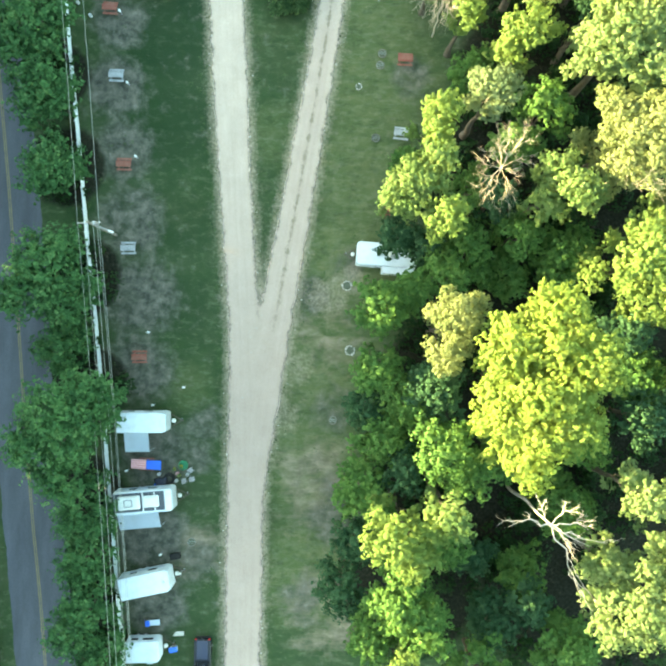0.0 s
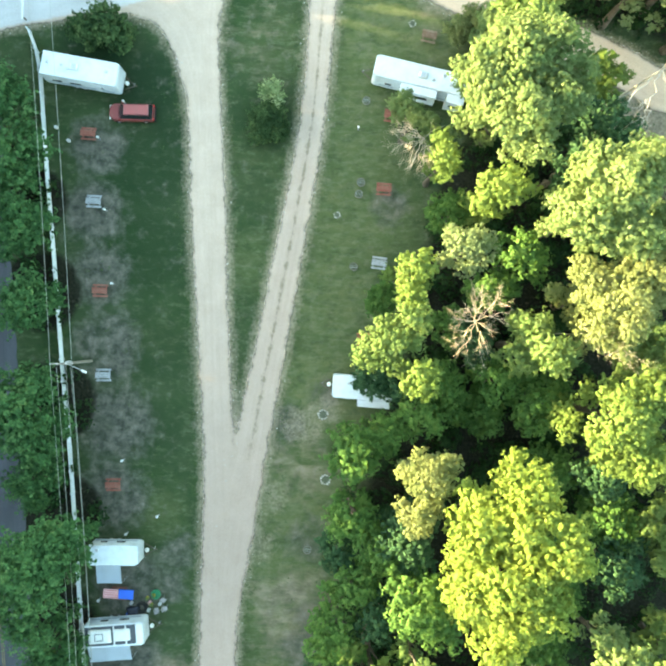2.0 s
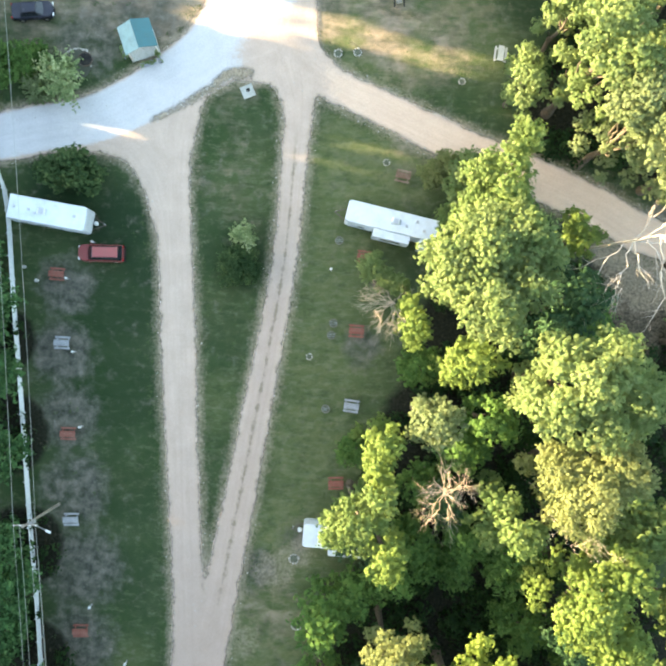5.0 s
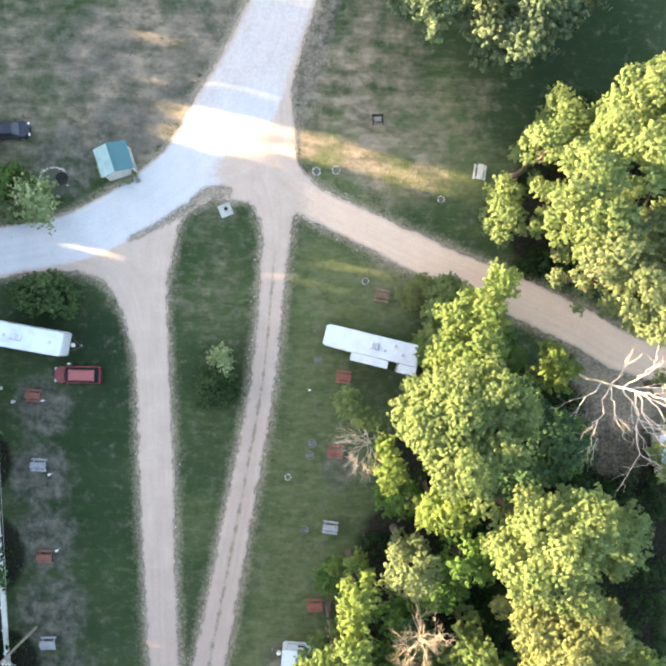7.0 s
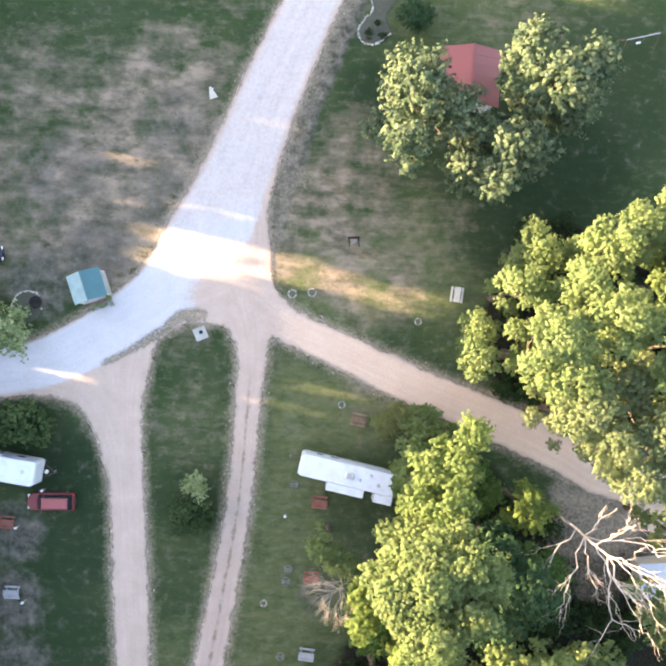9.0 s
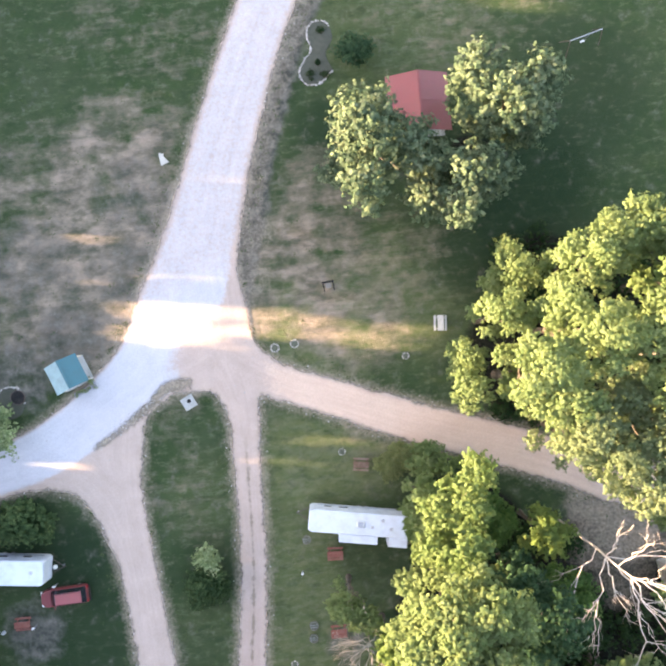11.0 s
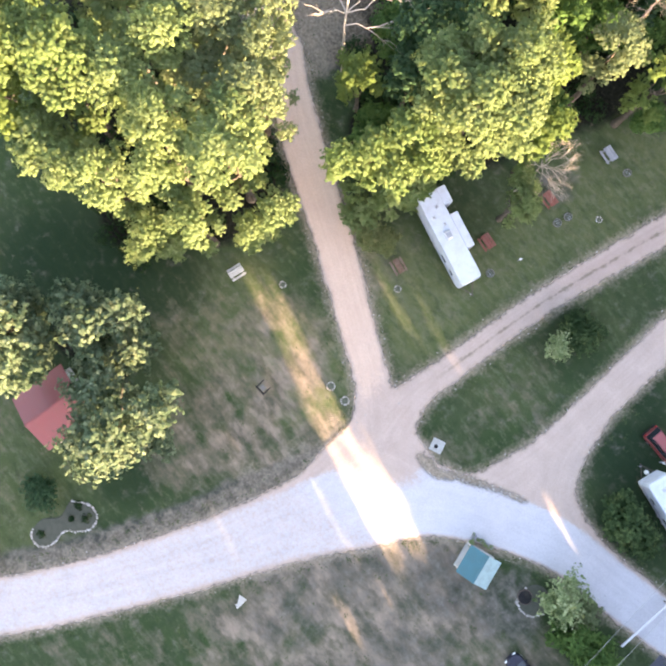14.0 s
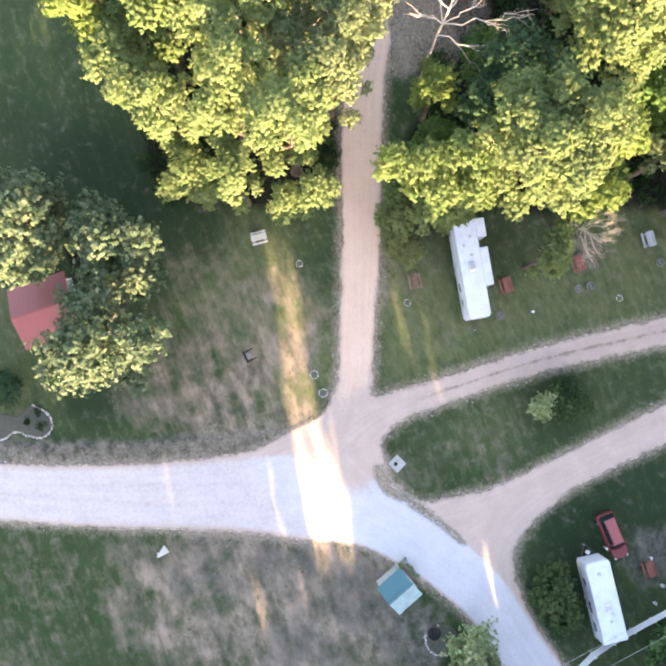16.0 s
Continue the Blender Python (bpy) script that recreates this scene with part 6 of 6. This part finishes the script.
for lean, push, scale, lab in ((62, 0.2, 0.78, "white painted board"), (-50, -0.3, 0.45, "smaller back board")):
    bm = bmesh.new()
    low = [bm.verts.new((x * scale, 0, z * scale)) for x, z in ((-0.55, -0.55), (0.62, -0.60), (0.30, 0.95), (0.05, 1.05))]
    face = bm.faces.new(low)
    for v in bmesh.ops.extrude_face_region(bm, geom=[face])["geom"]:
        if isinstance(v, bmesh.types.BMVert):
            v.co.y += 0.03
    bmesh.ops.recalc_face_normals(bm, faces=bm.faces)
    part("board", bm, WHITEWOOD, sign, lab, pose(0, push, 0.27, lean, 0, 0))
grill = thing("park_grill", "low grey steel grill on a frame over bare grass", "grill", pose(11.3, 66.4, 0, 0, 0, 5))
part("firebox", block((0.62, 0.5, 0.16), (0, 0.02, 0.42), 0.02), DULLSTEEL, grill)
part("back_plate", block((1.25, 0.16, 0.3), (0, 0.42, 0.45), 0.01), RUBBER, grill, "black steel back plate")
for s in (-1, 1):
    part("side_plate", block((0.10, 0.95, 0.3), (s * 0.52, -0.12, 0.4), 0.01), RUBBER, grill, "black steel side plate")
    part("leg", bar((s * 0.3, 0, 0), (s * 0.3, 0, 0.4), 0.035), DARKSTEEL, grill)

gate = thing("barrier_gate", "white steel barrier arm standing open beside the entrance road", "gate", pose(-31.9, 50.8, 0, 0, 0, 2))
part("arm", block((0.22, 6.8, 0.12), (0, 0, 1.0), 0.03), WHITEPLASTIC, gate, "white steel arm")
for y in (-3.1, 3.2):
    part("post", bar((0, y, 0), (0, y, 1.05), 0.08, sides=10), DARKSTEEL, gate, "dark steel post")

# loose things between the trailers
spread = picnic_table("picnic table covered with red-pink and blue cloths", REDWOOD, "")
spread.matrix_basis = pose(-19.2, -14.4, 0, 0, 0, -2)
for sx, mat, lab in ((-1, PINKCLOTH, "faded red and white cloth"), (1, BLUECLOTH, "bright blue cloth")):
    cloth = thing("tablecloth", lab + " spread over the picnic table", "cloth", pose(-19.2 + sx * 0.82, -14.4 - sx * 0.03, 0.772, 0, 0, -2))
    bm = bmesh.new()
    g2 = [[bm.verts.new((u * 0.8, v * 0.52, 0.012 - (0.10 if abs(v) == 1 else 0) + 0.01 * math.sin(u * 7 + v * 4))) for u in np.linspace(-1, 1, 9)] for v in (-1, -0.9, -0.4, 0, 0.4, 0.9, 1)]
    for i in range(6):
        for j in range(8):
            bm.faces.new((g2[i][j], g2[i][j + 1], g2[i + 1][j + 1], g2[i + 1][j]))
    part("sheet", bm, mat, cloth)
    if sx < 0:
        for k in range(4):
            part("stripe", block((1.5, 0.05, 0.006), (0, -0.36 + 0.24 * k, 0.026)), REDCLOTH, cloth, "red stripe")
tyre = thing("tyre", "black tyre lying on the grass", "tyre", pose(-16.8, -16.0, 0))
part("tread", ring_mesh(0.62, 0.30, 0.28, 26), RUBBER, tyre)
tarp = thing("tarp_bundle", "crumpled dark and blue tarpaulin beside the trailer", "tarp", pose(-17.7, -16.4, 0, 0, 0, 10))
bm = block((1.5, 1.1, 0.4), (0, 0, 0.2), 0.12, top=0.7)
bmesh.ops.subdivide_edges(bm, edges=list(bm.edges), cuts=2, use_grid_fill=True)
for v in bm.verts:
    v.co += Vector((noise.noise(v.co * 3), noise.noise(v.co * 3 + Vector((5, 0, 0))), noise.noise(v.co * 4) * 0.6)) * 0.12
part("dark_sheet", bm, NAVYPAINT, tarp, "dark blue sheet")
part("blue_sheet", block((1.2, 0.7, 0.2), (-0.2, -0.45, 0.12), 0.08), BLUECLOTH, tarp, "bright blue sheet")
pool = thing("wading_tub", "green plastic tub on the grass", "tub", pose(-15.3, -14.5, 0))
part("wall", ring_mesh(0.52, 0.07, 0.3, 24), GREENPLASTIC, pool)
part("bottom", disc(0.47, 0.06, 24), GREENPLASTIC, pool)
for x, y, mat, lab in ((-15.9, -15.4, PINKCLOTH, "pale plastic bucket"), (-14.8, -15.5, WHITEPLASTIC, "white plastic bucket"), (-16.0, -16.2, WHITEPLASTIC, "white plastic bucket"), (-17.9, -15.5, WHITEPLASTIC, "white plastic bucket"), (-28.0, 36.0, WHITEPLASTIC, "pale round bucket"), (-26.6, 34.6, WHITEPLASTIC, "pale round bucket")):
    b = thing("bucket", lab + " on bare earth", "bucket", pose(x, y, 0), "buckets between the trailers")
    part("side", ring_mesh(0.17, 0.015, 0.34, 16), mat, b)
    part("base", disc(0.16, 0.02, 16), mat, b)
    part("rim", ring_mesh(0.185, 0.03, 0.03, 16), mat, b).location.z = 0.33
cooler = thing("covered_chair", "pale blue and white cloth-covered lounge chair", "chair", pose(-18.1, -31.7, 0, 0, 0, 5))
part("seat", block((1.4, 0.6, 0.12), (0, 0, 0.38), 0.05), AWNING, cooler)
part("backrest", block((0.5, 0.62, 0.10), (-0.62, 0, 0.56), 0.04), BLUECLOTH, cooler, "blue cushion")
for sx in (-1, 1):
    for sy in (-1, 1):
        part("leg", bar((sx * 0.55, sy * 0.24, 0), (sx * 0.55, sy * 0.24, 0.36), 0.02, sides=6), STEEL, cooler)
plank = thing("plank_pile", "short pile of pale planks on the grass", "planks", pose(-15.4, -33.0, 0, 0, 0, 4))
for k in range(3):
    part("plank", block((1.2 - 0.15 * k, 0.14, 0.05), (0.06 * k, (k - 1) * 0.16, 0.03), 0.006), WHITEWOOD, plank)
chest = thing("storage_box", "dark storage box behind the trailer", "box", pose(-15.9, -24.4, 0, 0, 0, 12))
part("bin", block((1.1, 0.6, 0.5), (0, 0, 0.25), 0.03), NAVYPAINT, chest)
part("lid", block((1.14, 0.64, 0.06), (0, 0, 0.53), 0.02), RUBBER, chest)
bundle = thing("cooler_box", "pale blue and white cooler box beside the camper", "cooler", pose(-15.9, -34.6, 0, 0, 0, 10))
part("tub", block((0.9, 0.5, 0.4), (0, 0, 0.2), 0.04), AWNING, bundle)
part("lid", block((0.94, 0.54, 0.08), (0, 0, 0.44), 0.03), BLUECLOTH, bundle, "blue lid")

swing = thing("swing_frame", "rusty swing frame on the far lawn", "swing", pose(41.0, 88.9, 0, 0, 0, 14))
part("top_bar", bar((-1.8, 0, 2.2), (1.8, 0, 2.2), 0.05), STEEL, swing)
for sx in (-1, 1):
    for sy in (-1, 1):
        part("leg", bar((sx * 1.8, 0, 2.2), (sx * 1.9, sy * 0.9, 0), 0.045), DARKSTEEL, swing)
part("swing_seat", block((0.5, 0.2, 0.04), (0.2, 0, 0.5), 0.01), WHITEPLASTIC, swing, "white swing seat")
for s in (-0.22, 0.22):
    part("chain", bar((0.2 + s, 0, 0.5), (0.2 + s, 0, 2.2), 0.012, sides=5), STEEL, swing)


# ---- loose stones and tufts along the lanes ----
def edge_scatter(line, rng, step, lo, hi):
    """Places just off both edges of a road."""
    s = spline(line, step)
    d = np.gradient(s[:, :2], axis=0)
    d /= np.linalg.norm(d, axis=1)[:, None]
    side = np.stack((d[:, 1], -d[:, 0]), 1) * np.where(rng.random(len(s)) < 0.5, -1, 1)[:, None]
    return s[:, :2] + side * (s[:, 2:3] / 2 + rng.uniform(lo, hi, (len(s), 1)))


def loose_stones():
    rng = np.random.default_rng(91)
    base = np.array([v.co for v in STONE_MESHES[0].vertices])
    tris = np.array([p.vertices for p in STONE_MESHES[0].polygons])
    spots = np.vstack([edge_scatter(line, rng, step, -0.25, 0.75) for line, step in ((CLAY_ROAD, 0.15), (MAIN_ROAD, 0.45), (RIGHT_DRIVE, 0.5), (LEFT_DRIVE, 0.6), (LEFT_FAN, 0.4))])
    # a rough bank of stones between the entrance road and the drive
    spots = np.vstack((spots, np.column_stack((-14.0 + 5.6 * (q := rng.random(220) ** 0.6) + rng.normal(0, 0.3, 220), 53.0 + 3.9 * q + rng.normal(0, 0.3, 220)))))
    spots = spots[(np.abs(spots[:, 0]) < 48) & (spots[:, 1] > -45) & (spots[:, 1] < 118)]
    verts, faces = [], []
    for k, (x, y) in enumerate(spots):
        size = 0.04 + 0.12 * rng.random() ** 3
        verts.append(base * size * rng.uniform(0.7, 1.3, 3) + (x, y, 0.02))
        faces.append(tris + k * len(base))
    tagged(part("loose_stones", mesh_from("loose_stones", np.vstack(verts), np.vstack(faces), STONES)), "scattered pale stones along the lane edges", "stones", kind="stuff")


def grass_tufts():
    rng = np.random.default_rng(17)
    spots = np.vstack([edge_scatter(line, rng, step, 0.25, 1.6) for line, step in ((CLAY_ROAD, 0.22), (MAIN_ROAD, 0.2), (RIGHT_DRIVE, 0.25), (LEFT_DRIVE, 0.3))])
    lawn = np.column_stack((rng.uniform(-27, 24, 700), rng.uniform(-38, 105, 700)))
    field = np.column_stack((rng.uniform(-30, 0, 160), rng.uniform(62, 110, 160)))
    spots = np.vstack((spots, lawn, field))
    near = np.full(len(spots), 1e9)
    for line in (LEFT_DRIVE, LEFT_FAN, RIGHT_DRIVE, MAIN_ROAD, JUNCTION, CLAY_ROAD):
        near = np.minimum(near, gap_to(line, spots))
    spots = spots[(near > 0.15) & (np.abs(spots[:, 0]) < 50) & (spots[:, 1] < 112)]
    c = np.column_stack((spots, np.full(len(spots), 0.06)))
    v, f = leaf_cloud(rng, c, np.tile((0, 0, 0.2), (len(c), 1)), len(c) * 7, rng.uniform(0.12, 0.34, len(c)), 0.11)
    v[:, 2] = np.maximum(v[:, 2] * 0.6, -0.02)
    tagged(part("grass_tufts", mesh_from("grass_tufts", v, f, LEAF_TUFT)), "coarse grass and weed tufts on the lawns", "grass", kind="stuff")


loose_stones()
grass_tufts()


def garden_chair():
    """A dull lilac plastic garden chair."""
    ob = thing("garden_chair", "dull lilac plastic garden chair on the grass", "chair", group="chairs beside the trailers")
    part("seat", block((0.46, 0.46, 0.04), (0, 0, 0.43), 0.015), GREYPLASTIC, ob)
    part("backrest", block((0.44, 0.05, 0.45), (0, 0.24, 0.68), 0.015), GREYPLASTIC, ob)
    for sx in (-1, 1):
        part("armrest", block((0.05, 0.42, 0.03), (sx * 0.24, 0.02, 0.64), 0.01), GREYPLASTIC, ob)
        for sy in (-1, 1):
            part("leg", bar((sx * 0.22, sy * 0.2, 0), (sx * 0.2, sy * 0.18, 0.42), 0.025, sides=6), GREYPLASTIC, ob)
    return ob


GREYPLASTIC = painted("dull_lilac_plastic", (0.30, 0.28, 0.29), 0.5, 0.2)
chair = garden_chair()
chair.matrix_basis = pose(-14.4, -15.0, 0, 0, 0, 40)
for x, y, turn in ((-14.2, -15.9, 100), (-15.1, -16.1, 200)):
    copy_thing(chair, pose(x, y, 0, 0, 0, turn))
YELLOWPLASTIC = painted("yellow_plastic", (0.55, 0.42, 0.05), 0.4, 0.15)
for k, (x, y) in enumerate(((-16.2, -14.9), (-15.5, -14.6), (-15.7, -15.6))):
    pot = thing("plant_pot", "small yellow plastic pot with a leafy plant", "plant pot", pose(x, y, 0), "pots beside the trailers")
    part("bucket", bar((0, 0, 0), (0, 0, 0.28), 0.14, 0.18, 14), YELLOWPLASTIC, pot)
    r2 = np.random.default_rng(40 + k)
    c = np.column_stack((r2.normal(0, 0.08, 8), r2.normal(0, 0.08, 8), r2.uniform(0.28, 0.5, 8)))
    v, f = leaf_cloud(r2, c, np.tile((0, 0, 0.6), (8, 1)), 90, np.full(8, 0.14), 0.08)
    part("foliage", mesh_from("foliage", v, f, LEAF_PALE), parent=pot, label="green leaves")
